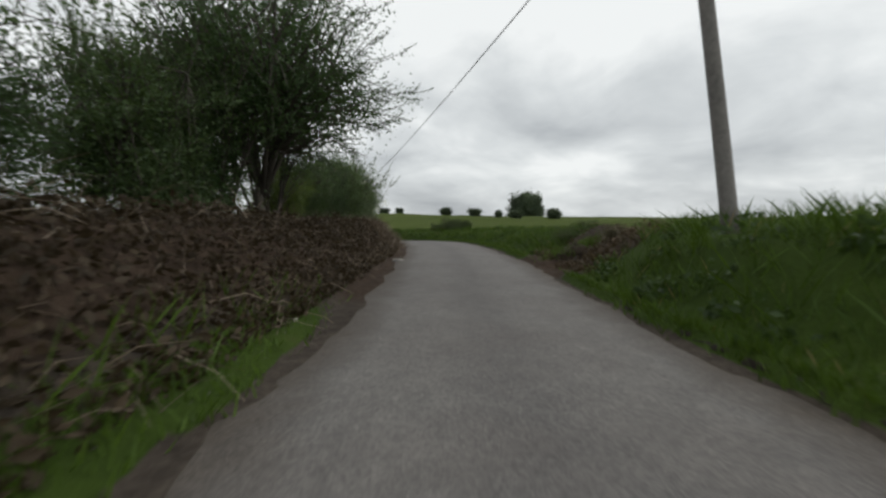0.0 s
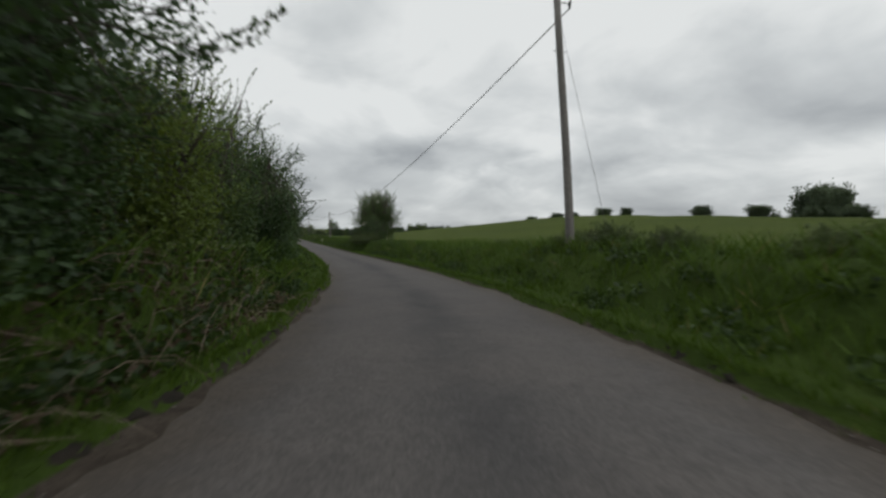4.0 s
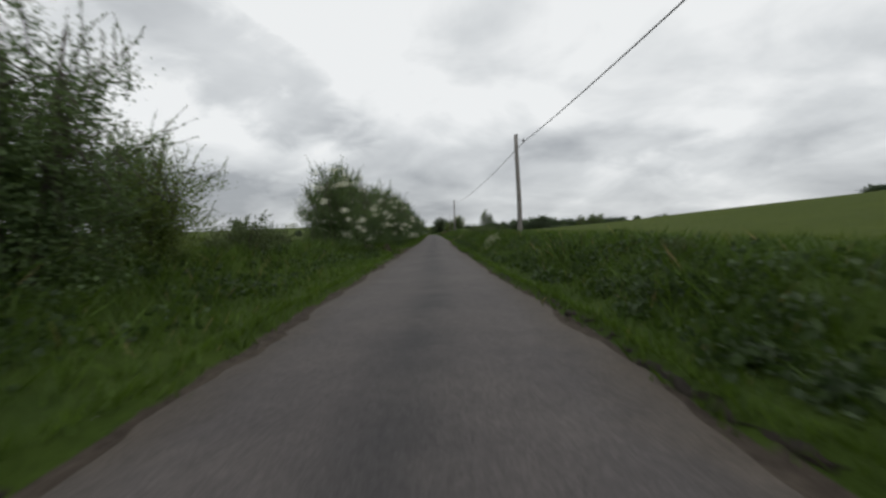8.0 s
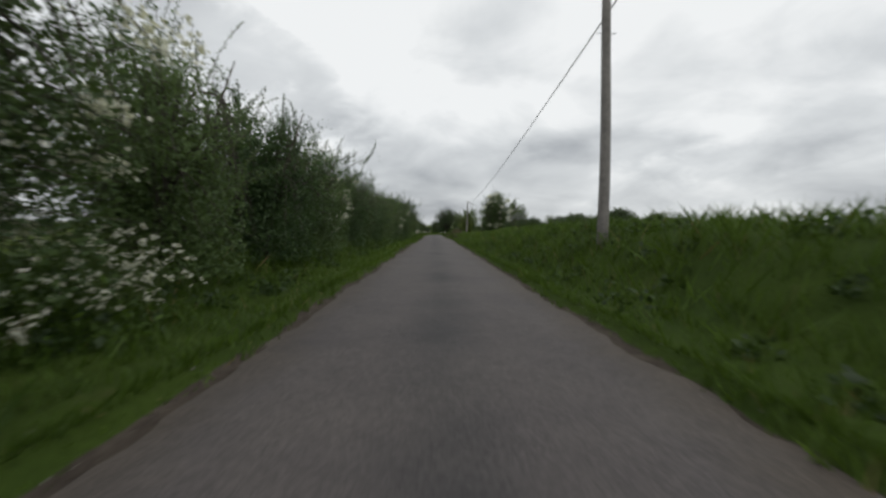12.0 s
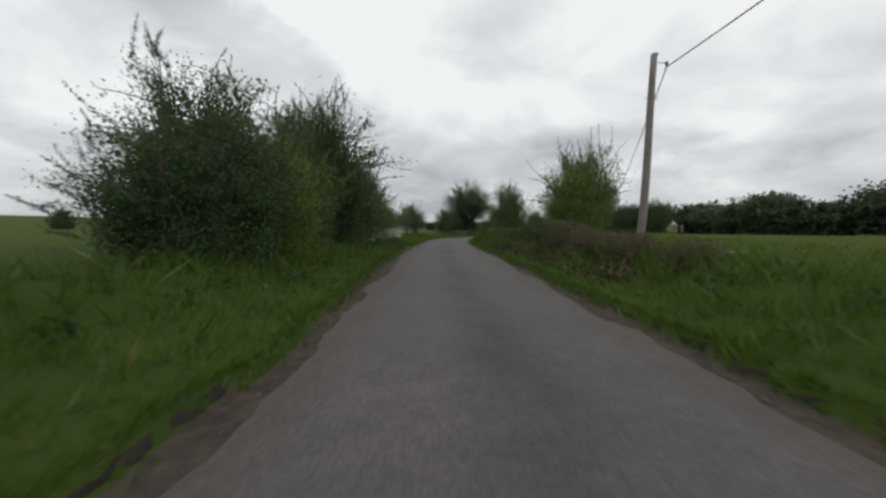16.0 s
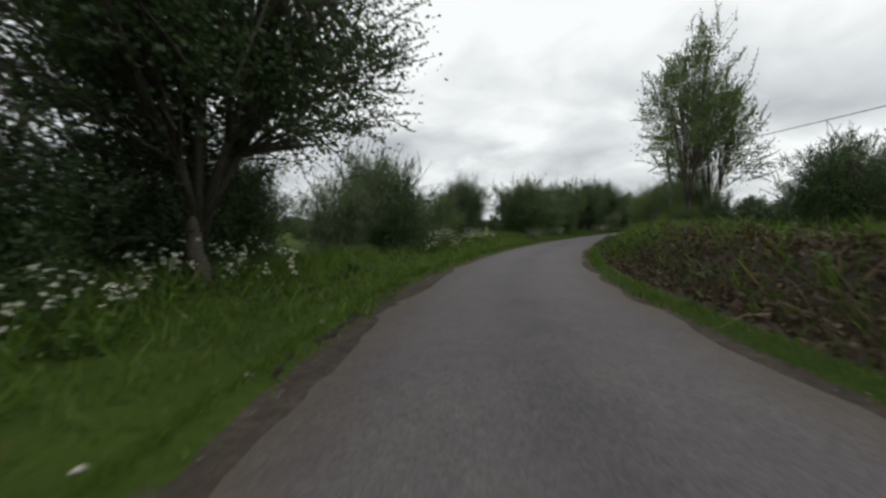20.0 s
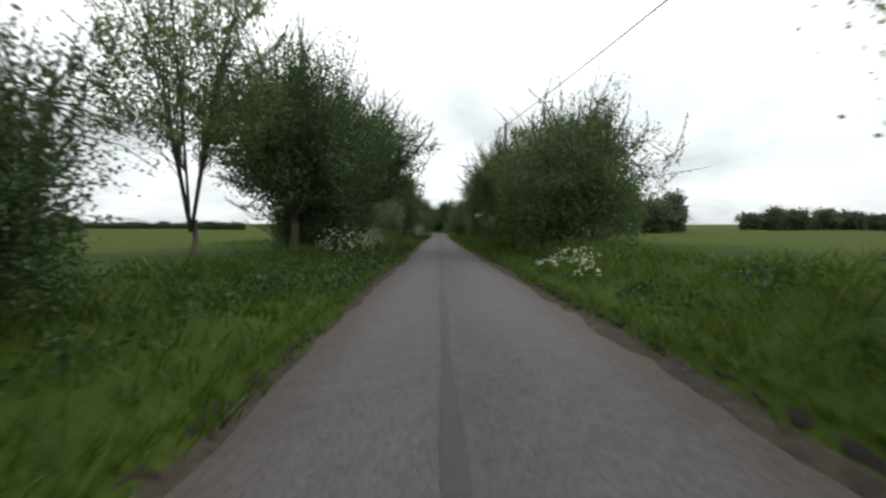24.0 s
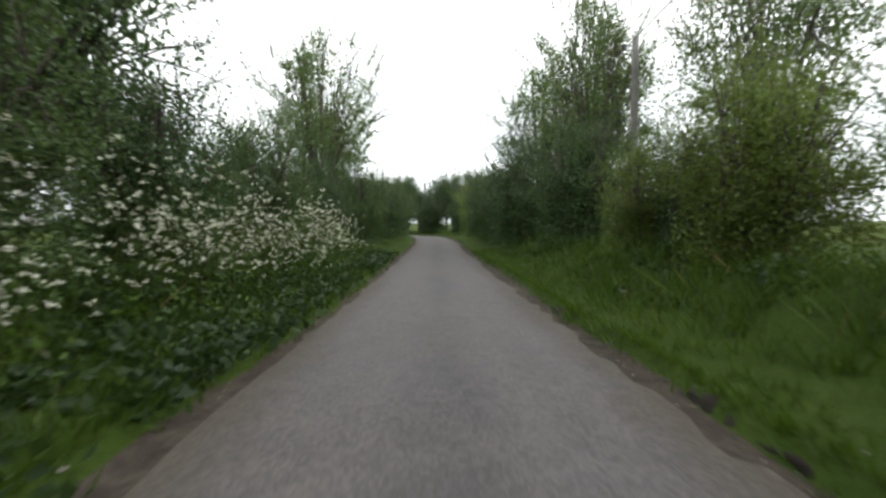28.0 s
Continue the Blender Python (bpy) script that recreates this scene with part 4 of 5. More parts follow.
# long straight, left
plant_rows([("dense", 81.0, -5.4, 4.4), ("thorn", 86.0, -5.6, 4.6), ("dense", 93.0, -5.8, 4.6), ("dense", 99.5, -6.0, 5.2), ("thorn", 104.5, -5.4, 5.4), ("bright", 109.5, -6.2, 5), ("thorn", 110.8, -6.0, 6.2), ("may", 119.6, -5.2, 4.2), ("may", 123.0, -5.6, 4.4), ("thorn", 127.0, -5.8, 3.6), ("thorn", 131.0, -6.0, 4.4), ("bright", 134.0, -6.2, 3.2), ("bramble", 138.0, -6.0, 1.4), ("bramble", 141.0, -6.2, 1.2)])
plant_rows([("may", 148.0, -5.6, 4.6), ("may", 152.0, -5.4, 5), ("dense", 155.5, -5.6, 4.6), ("may", 159.0, -5.4, 5), ("thorn", 162.5, -5.2, 5.2), ("may", 166.0, -5.0, 5.2), ("dense", 169.5, -5.0, 5.2), ("thorn", 173.0, -4.8, 5.4), ("may", 176.5, -4.8, 5.2), ("thorn", 180.0, -4.8, 5.4), ("may", 184.0, -5.8, 5.8), ("dense", 187.5, -5.8, 6), ("thorn", 191.0, -5.6, 6.2), ("dense", 194.5, -5.6, 6), ("thorn", 198.0, -5.6, 6)])
plant_rows([("dense", 202.0, -4.8, 5.4), ("may", 206.0, -5.0, 5.2), ("thorn", 210.0, -5.0, 5), ("dense", 214.0, -5.0, 5), ("thorn", 218.0, -5.2, 5), ("may", 222.0, -5.4, 4.8), ("dense", 226.0, -5.4, 4.8), ("thorn", 230.0, -5.4, 5), ("dense", 234.0, -5.4, 4.8), ("thorn", 238.0, -5.2, 5), ("thorn", 242.0, -5.2, 4.8), ("dense", 246.0, -5.2, 5), ("thorn", 249.5, -5.2, 5), ("may", 253.0, -5.0, 5.2), ("dense", 256.5, -5.0, 6.0), ("thorn", 260.0, -5.0, 6.8), ("thorn", 264.0, -5.2, 6.0), ("dense", 265.6, -5.8, 5.0), ("thorn", 267.3, -5.4, 4.8)])
# long straight, right
plant_rows([("bigmay", 104.2, 6.2, 7.6), ("bigmay", 108.2, 6.0, 7.4), ("dense", 101.0, 5.0, 3.2), ("dense", 104.6, 5.0, 2.8), ("bramble", 98.6, 4.0, 1.3), ("bramble", 100.6, 3.8, 1.4), ("bramble", 102.6, 3.8, 1.4), ("bramble", 104.8, 3.9, 1.4), ("bramble", 107.0, 4.1, 1.2), ("bramble", 109.0, 4.4, 1.1), ("bramble", 111.0, 4.3, 1.15), ("bramble", 113.0, 4.3, 0.75), ("bramble", 115.0, 4.4, 0.6), ("bramble", 121.0, 4.6, 0.52), ("bramble", 127.0, 4.4, 0.52), ("bramble", 133.0, 4.8, 0.47), ("bramble", 152.0, 4.6, 0.52), ("bramble", 156.0, 5.2, 0.57), ("bramble", 165.8, 5.2, 0.95), ("bramble", 167.5, 5.2, 1.05), ("bramble", 169.5, 5.1, 1.1), ("bramble", 171.5, 5.0, 1.0), ("bramble", 173.0, 5.6, 1.0), ("scrub", 175.5, 5.0, 0.68)])
plant_rows([("bramble", 164.0, 5.2, 0.95), ("bramble", 186.0, 6.4, 0.47), ("bramble", 190.0, 6.0, 0.52), ("ball", 257.6, 8.2, 6.40), ("bramble", 262.0, 7.4, 0.36), ("bramble", 266.0, 7.0, 0.31), ("scrub", 282.0, 5.5, 0.75), ("scrub", 284.0, 5.4, 0.85), ("scrub", 285.6, 5.6, 0.95), ("scrub", 287.4, 5.2, 1.0), ("scrub", 290.0, 5.6, 1.25), ("bramble", 292.5, 5.9, 1.12), ("bramble", 295.0, 6.1, 1.27), ("scrub", 297.5, 6.1, 1.20), ("bramble", 300.0, 6.3, 1.12), ("thorn", 298.8, 8.9, 6.40), ("bright", 297.4, 8.0, 4.8)])
# second bend
plant_rows([("dense", 282.8, -6.0, 3.6), ("dense", 284.2, -5.4, 4.4), ("dense", 284.8, -6.2, 5.9), ("bright", 286.8, -5.2, 4.4), ("thorn", 291.0, -5.9, 5.8), ("tree", 294.0, -6.0, 7.8), ("dense", 296.5, -5.8, 5.6), ("thorn", 299.5, -5.6, 6.0), ("dense", 302.5, -5.5, 5.6), ("thorn", 305.5, -5.4, 5.2), ("dense", 309.0, -5.8, 4.6), ("thorn", 312.5, -5.8, 4.4), ("willow", 318.0, -6.6, 3), ("willow", 321.5, -6.8, 3.2), ("willow", 325.0, -7.0, 3.4), ("thorn", 328.6, -6.8, 4.8), ("dense", 331.2, -7.4, 3.8)])
plant_rows([("spread", 345.2, -5.3, 9.4), ("thorn", 339.6, -6.6, 4.8), ("thorn", 348.4, -7.0, 3.8), ("dense", 342.0, -6.6, 4.7), ("dense", 345.5, -6.8, 4.4), ("dense", 347.5, -6.6, 3.2), ("willow", 353.5, -7.0, 3.4), ("dense", 356.0, -5.6, 4.6), ("bramble", 359.0, -5.0, 1.6), ("thorn", 358.4, -8.0, 6.0), ("thorn", 363.6, -6.6, 3.7), ("spread", 370.0, -7.5, 5.3), ("dense", 369.2, -7.6, 4.2), ("sparse", 377.5, -10.2, 6.0), ("thorn", 378.4, -11.0, 3.2), ("dense", 392.0, -26.0, 3.2), ("dense", 396.0, -24.5, 3.0), ("thorn", 399.5, -23.0, 3.4), ("dense", 403.0, -21.0, 3.2), ("dense", 406.5, -19.5, 3.4), ("dense", 359.4, -9.0, 5.2), ("dense", 361.2, -8.8, 2.6), ("sparse", 362.2, -7.8, 3.6), ("dense", 381.3, -6.3, 6.2), ("thorn", 382.0, -5.8, 7), ("dense", 385.0, -5.4, 6.6), ("thorn", 388.5, -5.4, 6.6), ("dense", 394.0, -5.4, 6), ("tree", 398.0, -6.2, 7.5), ("dense", 401.0, -6.0, 4.4)])
plant_rows([("thorn", 319.8, 6.9, 6.2), ("scrub", 320.4, 6.0, 1.1), ("scrub", 318.0, 6.4, 1.2), ("scrub", 321.0, 6.6, 1.3), ("bramble", 326.0, 6.3, 0.7), ("scrub", 323.6, 6.2, 1.0), ("scrub", 327.4, 5.6, 0.7), ("scrub", 331.0, 5.4, 0.75), ("scrub", 334.0, 5.5, 0.8), ("scrub", 337.0, 5.3, 0.7), ("scrub", 343.0, 5.6, 0.8), ("scrub", 329.0, 6.0, 0.6), ("bramble", 332.0, 6.4, 0.75), ("bramble", 335.0, 6.1, 0.8), ("scrub", 338.0, 6.4, 0.75), ("bramble", 341.0, 6.3, 0.8), ("dense", 365.4, 7.4, 1.5), ("bright", 368.4, 6.9, 1.6), ("dense", 371.4, 6.9, 1.9), ("ash", 367.0, 7.9, 12.5), ("ash", 369.5, 9.4, 10.5), ("dense", 364.5, 13.5, 5.2), ("dense", 367.8, 15.5, 5.6), ("dense", 362.0, 16.5, 5.2), ("dense", 359.5, 19.5, 5.4), ("dense", 356.5, 22.5, 5.4), ("dense", 364.0, 9.0, 2.2), ("bright", 370.5, 8.0, 2.4), ("thorn", 374.5, 9.0, 5.6), ("thorn", 378.0, 7.6, 5.4), ("bright", 380.5, 6.6, 4.6), ("thorn", 383.5, 6.0, 5), ("dense", 387.0, 5.8, 4.6), ("bright", 390.5, 5.6, 4.8), ("thorn", 394.0, 5.6, 5), ("scrub", 377.5, 6.6, 1.3), ("bright", 398.0, 5.6, 5)])
# last straight
plant_rows([("ash", 408.0, -7.0, 9), ("tree", 412.5, -5.6, 8.6), ("dense", 415.5, -5.6, 6), ("tree", 417.5, -5.4, 8.6), ("dense", 421.0, -5.8, 5.6), ("tree", 423.2, -4.8, 10.5), ("tree", 431.2, -9.0, 9.5), ("bramble", 424.0, -5.4, 1.6), ("thorn", 425.0, -7.2, 3.4), ("dense", 419.0, -7.4, 3.6), ("willow", 440.0, -6.2, 3.4), ("sparse", 440.8, -6.3, 4.9), ("willow", 442.8, -5.7, 4.6), ("dense", 445.5, -5.9, 4.2), ("sparse", 445.0, -6.6, 7.0), ("tree", 449.4, -5.2, 7.8), ("tree", 454.8, -5.4, 9.0), ("dense", 451.5, -5.5, 5.6), ("dense", 455.0, -5.3, 4.4), ("thorn", 458.5, -5.3, 4.4)])
plant_rows([("tree", 461.0, -7.2, 8.4), ("dense", 462.0, -5.3, 4.4), ("thorn", 466.0, -5.1, 4.6), ("ash", 476.0, -5.8, 11.5), ("ash", 481.0, -7.2, 10), ("dense", 472.0, -5.1, 4.6), ("thorn", 478.0, -4.4, 5), ("dense", 484.0, -4.4, 5.4), ("thorn", 490.0, -4.2, 5.6), ("dense", 497.0, -4.2, 5.8), ("dense", 505.0, -4.2, 6), ("dense", 514.0, -4.2, 6), ("tree", 522.0, -4.8, 9.5), ("tree", 534.0, -5.0, 10), ("dense", 545.0, -4.8, 6), ("tree", 556.0, -5.4, 9)])
plant_rows([("tree", 423.5, 9.0, 9.0), ("thorn", 415.0, 6.3, 7.8), ("dense", 418.5, 6.3, 7.6), ("bright", 421.5, 6.5, 8.2), ("dense", 424.5, 6.3, 7.6), ("tree", 432.5, 5.6, 9.0), ("dense", 431.8, 7.2, 2.8), ("dense", 435.6, 7.0, 3.4), ("bramble", 430.0, 4.9, 1.3), ("scrub", 434.5, 5.0, 1.4), ("dense", 429.0, 8.0, 3.2), ("dense", 432.5, 8.2, 3.4), ("dense", 436.0, 7.6, 3.6), ("bright", 439.0, 6.6, 4.6), ("may", 442.0, 6.4, 4.8), ("dense", 445.5, 6.4, 5.6), ("tree", 449.0, 6.2, 9.0), ("dense", 446.5, 8.0, 4.0), ("dense", 450.0, 8.2, 4.0), ("dense", 453.5, 8.0, 4.0), ("dense", 451.5, 6.4, 6.4), ("bright", 455.0, 6.4, 5.4), ("thorn", 458.3, 6.7, 4.6), ("dense", 463.5, 6.3, 3.6)])
plant_rows([("bright", 461.5, 5.8, 4.4), ("bright", 465.0, 5.4, 3.4), ("dense", 470.0, 5.6, 5.6), ("ash", 473.0, 7.2, 12.0), ("ash", 477.0, 8.6, 11.0), ("ash", 482.0, 7.0, 12.0), ("ash", 466.5, 9.8, 11.0), ("tree", 508.0, 9.0, 9.0), ("tree", 515.0, 9.5, 9.5), ("tree", 523.0, 10.0, 9.0), ("dense", 476.0, 4.8, 6.0), ("thorn", 482.0, 4.6, 6.0), ("dense", 488.0, 4.6, 6.2), ("bright", 495.0, 4.6, 6.2), ("dense", 503.0, 4.6, 6.2), ("dense", 512.0, 4.6, 6.4), ("tree", 520.0, 5.0, 9.5), ("tree", 532.0, 5.0, 10.0), ("tree", 543.0, 5.0, 11.0), ("tree", 552.0, 5.0, 11.0), ("tree", 560.0, 5.0, 10.0), ("dense", 566.0, 4.6, 6.0)])

# trees of the field hedges further off
FAR = "hedge trees far across the fields"


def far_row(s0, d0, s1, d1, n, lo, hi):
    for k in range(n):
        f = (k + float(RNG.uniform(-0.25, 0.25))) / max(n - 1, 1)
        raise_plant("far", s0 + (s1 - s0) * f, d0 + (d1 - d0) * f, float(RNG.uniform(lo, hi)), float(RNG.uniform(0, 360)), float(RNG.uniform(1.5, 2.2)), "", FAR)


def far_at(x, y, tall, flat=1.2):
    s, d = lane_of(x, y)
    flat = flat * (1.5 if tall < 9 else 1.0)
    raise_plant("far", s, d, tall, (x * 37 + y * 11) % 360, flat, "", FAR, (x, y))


# clump and hedge trees on the brow of the eastern hill
for x, y, tall, flat in ((383, 238, 40, 0.75), (374, 242, 36, 0.8), (390, 231, 37, 0.8), (399, 245, 40, 0.75), (332, 236, 17, 0.6), (331, 269, 5.5, 1.3), (410, 213, 5, 1.2), (467, 175, 5, 1.5), (498, 154, 11, 1.2), (503, 140, 10, 1.2), (535, 128, 7.5, 1.6), (549, 97, 6, 1.6), (568, 79, 7.5, 1.2), (595, 37, 5, 1.3), (264, 299, 4, 2.0)):
    far_at(x, y, tall, flat)
for x, y, tall, flat in ((171, 196, 4, 1.2), (127, 284, 5, 1.3), (135, 281, 4.5, 1.3), (120, 307, 4, 1.6)):
    far_at(x, y, tall, flat)
far_row(250, 62, 345, 52, 24, 1.5, 2.7)
far_row(345, 50, 372, 24, 8, 4.8, 7.0)
far_row(180, 120, 250, 95, 8, 3.0, 5.0)
far_row(100, 135, 160, 140, 5, 3.0, 5.5)
far_row(330, -78, 470, -66, 32, 2.6, 4.2)
far_row(90, -120, 140, -110, 6, 4.0, 6.0)
far_row(120, -190, 330, -170, 26, 3.0, 6.0)
for k, (x, y, tall) in enumerate([(140, 395, 8), (147, 393, 7), (154, 390, 9), (162, 387, 8), (169, 384, 9)]):
    far_at(x, y, tall, 1.0)
for k in range(15):
    far_at(126 + 6.2 * k, 780 - 8.4 * k, 5.5 + 2.2 * (k * 7 % 5) / 5, 1.8)
for x, y, tall in ((224, 508, 13), (231, 499, 12), (238, 489, 13), (244, 480, 12)):
    far_at(x, y, tall, 0.9)
plant_rows([("dense", 366.0 + 3.2 * k, -21.0 - 0.5 * (k % 3), 2.2 + 0.25 * (k % 4)) for k in range(13)], "low dark green hedge along a field", "field hedge")
for x, y, tall in ((236, 372, 7), (241, 366, 8), (245, 360, 7.5), (251, 353, 8), (256, 346, 8), (261, 339, 7)):
    far_at(x, y, tall, 1.0)


# ---------------------------------------------------------------- utility poles and the cable
def utility_pole(s, d, top, lean_s=0.0, lean_d=0.0, arm=-1, stay=False):
    """A weathered pole whose top stands top metres above the lane; lean is the top's offset."""
    x, y, z = spot(s, d)
    x2, y2 = plan(s + lean_s, d + lean_d)
    root = new("utility_pole")
    root.matrix_basis = pose(x, y, z)
    tip = np.array([float(x2) - x, float(y2) - y, top + float(dip(s)) - z])
    f = np.linspace(-0.06, 1, 9)[:, None]
    pts = tip * f
    pts[:, 0] += 0.03 * np.sin(f[:, 0] * 5)
    mesh_ob("shaft", *tube(pts, np.linspace(0.15, 0.105, 9), 10), M_POLE, root, "weathered grey timber shaft", smooth=True)
    mesh_ob("cap", *tube([tip - [0, 0, 0.02], tip + [0, 0, 0.03]], [0.115, 0.10], 10), M_IRON, root)
    a = np.array([*plan(s + lean_s, d + lean_d + arm * 0.42)]) - np.array([float(x2), float(y2)])
    a = np.array([a[0], a[1], 0.0])
    at = tip - [0, 0, 0.28]
    bracket = mesh_ob("bracket", *tube([at - a * 0.35, at, at + a * 0.8, at + a + [0, 0, -0.06]], [0.018] * 4, 5), M_IRON, root, "steel bracket arm")
    mesh_ob("insulator", *tube([at + a + [0, 0, 0.06], at + a + [0, 0, 0.0], at + a + [0, 0, -0.16]], [0.03, 0.05, 0.03], 8), M_CABLE, bracket, "dark ribbed insulator")
    low = tip * 0.78
    for k in (-0.3, 0.3):
        mesh_ob("step_bolt", *tube([low, low + a * k * 2], [0.012, 0.012], 5), M_IRON, root)
    if stay:
        foot = np.array([*plan(s + 0.4, d + 1.7)]) - np.array([x, y])
        foot = np.array([foot[0], foot[1], float(height(s + 0.4, d + 1.7)) - z])
        mesh_ob("stay_wire", *tube([tip * 0.93, foot], [0.008, 0.008], 4), M_IRON, root)
    tagged(root, "weathered timber utility pole with a steel bracket" + (" and stay wire" if stay else ""), "pole", "poles along the lane")
    return np.array([x, y, z]) + at + a + [0, 0, -0.14]


TOPS = [utility_pole(-48 + 22, 6.0, 7.8), utility_pole(7.5, 5.2, 8.3, 0.0, -1.0, -1), utility_pole(64.8, 5.65, 9.2, 0.0, -0.55, 1, True), utility_pole(149.4, 5.0, 6.9, 0, -0.15, 1), utility_pole(213.2, 4.5, 8.0, 0, 0, 1), utility_pole(288.0, 7.35, 7.4, -0.2, 0.2, 1), utility_pole(375.0, 7.7, 7.0, 0, -0.5, 1), utility_pole(425.5, 4.7, 8.8), utility_pole(468.5, 6.8, 7.8), utility_pole(515, 5.5, 7.8)]


def overhead_cable(a, b, sag, r=0.02):
    f = np.linspace(0, 1, 25)[:, None]
    pts = a + (b - a) * f
    pts[:, 2] -= sag * 4 * (f * (1 - f))[:, 0]
    ob = mesh_ob("overhead_cable", *tube(pts, np.full(25, r), 5), M_CABLE, smooth=True)
    tagged(ob, "black twisted overhead cable sagging between the poles", "cable", "overhead cables")


for pa, pb in zip(TOPS[:-1], TOPS[1:]):
    overhead_cable(pa, pb, (0.024 if pa is TOPS[2] else 0.010) * float(np.linalg.norm(pb - pa)))


# ---------------------------------------------------------------- grass
def on_side(s, a, side):
    """Ground points a metres outside the road's edge on a side."""
    edge = np.where(side > 0, edge_right(s)[0], edge_left(s)[0])
    d = side * (edge + a)
    x, y = plan(s, d)
    return np.column_stack([x, y, height(s, d)])


def verge_grass(s0, s1, side, per_m, rng):
    n = int((s1 - s0) * per_m)
    s = rng.uniform(s0, s1, n)
    a = turf_edge(s, np.full(n, float(side))) - 0.05 + 4.4 * rng.random(n) ** 1.4
    patch = vnoise(s * 0.45, a * 1.1 + side * 7, 21)
    keep = rng.random(n) > bare(s, side) * 1.05 * turfed(s, side + 0 * s, a)
    s, a, patch = s[keep], a[keep], patch[keep]
    n = len(s)
    v = bank_right(s)[0] if side > 0 else bank_left(s)[0]
    tall = 0.13 + 0.12 * smooth(a, 0.3, 1.0) + 0.20 * smooth(a, v - 0.3, v + 0.7) + 0.10 * patch
    tall = np.clip(tall, 0.05, 0.62)
    p = on_side(s, a, side)
    k = 6
    base = np.repeat(p, k, 0) + np.column_stack([rng.normal(0, 0.07, (n * k, 2)), np.zeros(n * k) - 0.02])
    h = np.repeat(tall, k) * rng.uniform(0.5, 1.3, n * k)
    lean = np.column_stack([rng.normal(0, 0.45, (n * k, 2)) * h[:, None], np.zeros(n * k)])
    wd = 0.012 + 0.018 * rng.random(n * k)
    dry = rng.random(n * k) < 0.03 + 0.05 * (side > 0) * np.repeat(smooth(s, 308, 316) * (1 - smooth(s, 360, 380)), k)
    for pick, mat, name, lab in ((~dry, M_GRASS, "verge_grass", "long green verge grass beside the lane"), (dry, M_DRY, "dry_grass", "dry straw-coloured grass stems in the verge")):
        ob = mesh_ob(name, *blades_at(base[pick], h[pick], lean[pick], wd[pick] * (0.5 if name == "dry_grass" else 1), rng), mat)
        tagged(ob, lab, "grass", kind="stuff")


def turf_fringe(s0, s1, side, rng):
    """The cut edge of the turf: a lip of dark soil with short grass hanging over it."""
    s = np.arange(s0, s1 + 0.06, 0.11)
    n = len(s)
    e = turf_edge(s, np.full(n, float(side)))
    there = smooth(vnoise(s * 0.13, s * 0 + side * 5, 41) + 0.5 * vnoise(s * 0.9, s * 0 + side * 5, 42), -0.15, 0.3) * (1 - bare(s, side))
    cols = []
    for a, z, wob in ((-0.03, -0.02, 0.025), (0.0, 0.04, 0.03), (0.035, 0.075, 0.026), (0.09, 0.05, 0.02)):
        q = on_side(s, e + a + rng.normal(0, wob, n), side)
        q[:, 2] = dip(s) + 0.02 + z * there + rng.normal(0, 0.016, n) * there - 0.12 * (1 - there)
        cols.append(q)
    v = np.stack(cols, 1).reshape(-1, 3)
    i, j = np.meshgrid(np.arange(n - 1), np.arange(3), indexing="ij")
    f = np.stack([i * 4 + j, i * 4 + j + 1, (i + 1) * 4 + j + 1, (i + 1) * 4 + j], -1).reshape(-1, 4)
    tagged(mesh_ob("turf_lip", v, [f], M_SOD), "ragged dark soil along the cut edge of the turf", "turf edge", kind="stuff")
    n = int((s1 - s0) * 75)
    s = rng.uniform(s0, s1, n)
    s = s[rng.random(n) > bare(s, side)]
    n = len(s)
    p = on_side(s, turf_edge(s, np.full(n, float(side))) + 0.05 + np.abs(rng.normal(0, 0.08, n)), side)
    h = rng.uniform(0.06, 0.15, n)
    x0, y0 = plan(s, 0 * s)
    x1, y1 = plan(s, 0 * s - side)
    lean = np.column_stack([x1 - x0, y1 - y0, 0 * s]) * (h * rng.uniform(-0.2, 0.9, n))[:, None]
    tagged(mesh_ob("turf_fringe", *blades_at(p, h, lean, 0.014 + 0.016 * rng.random(n), rng), M_GRASS), "short grass hanging over the turf's cut edge", "grass", kind="stuff")


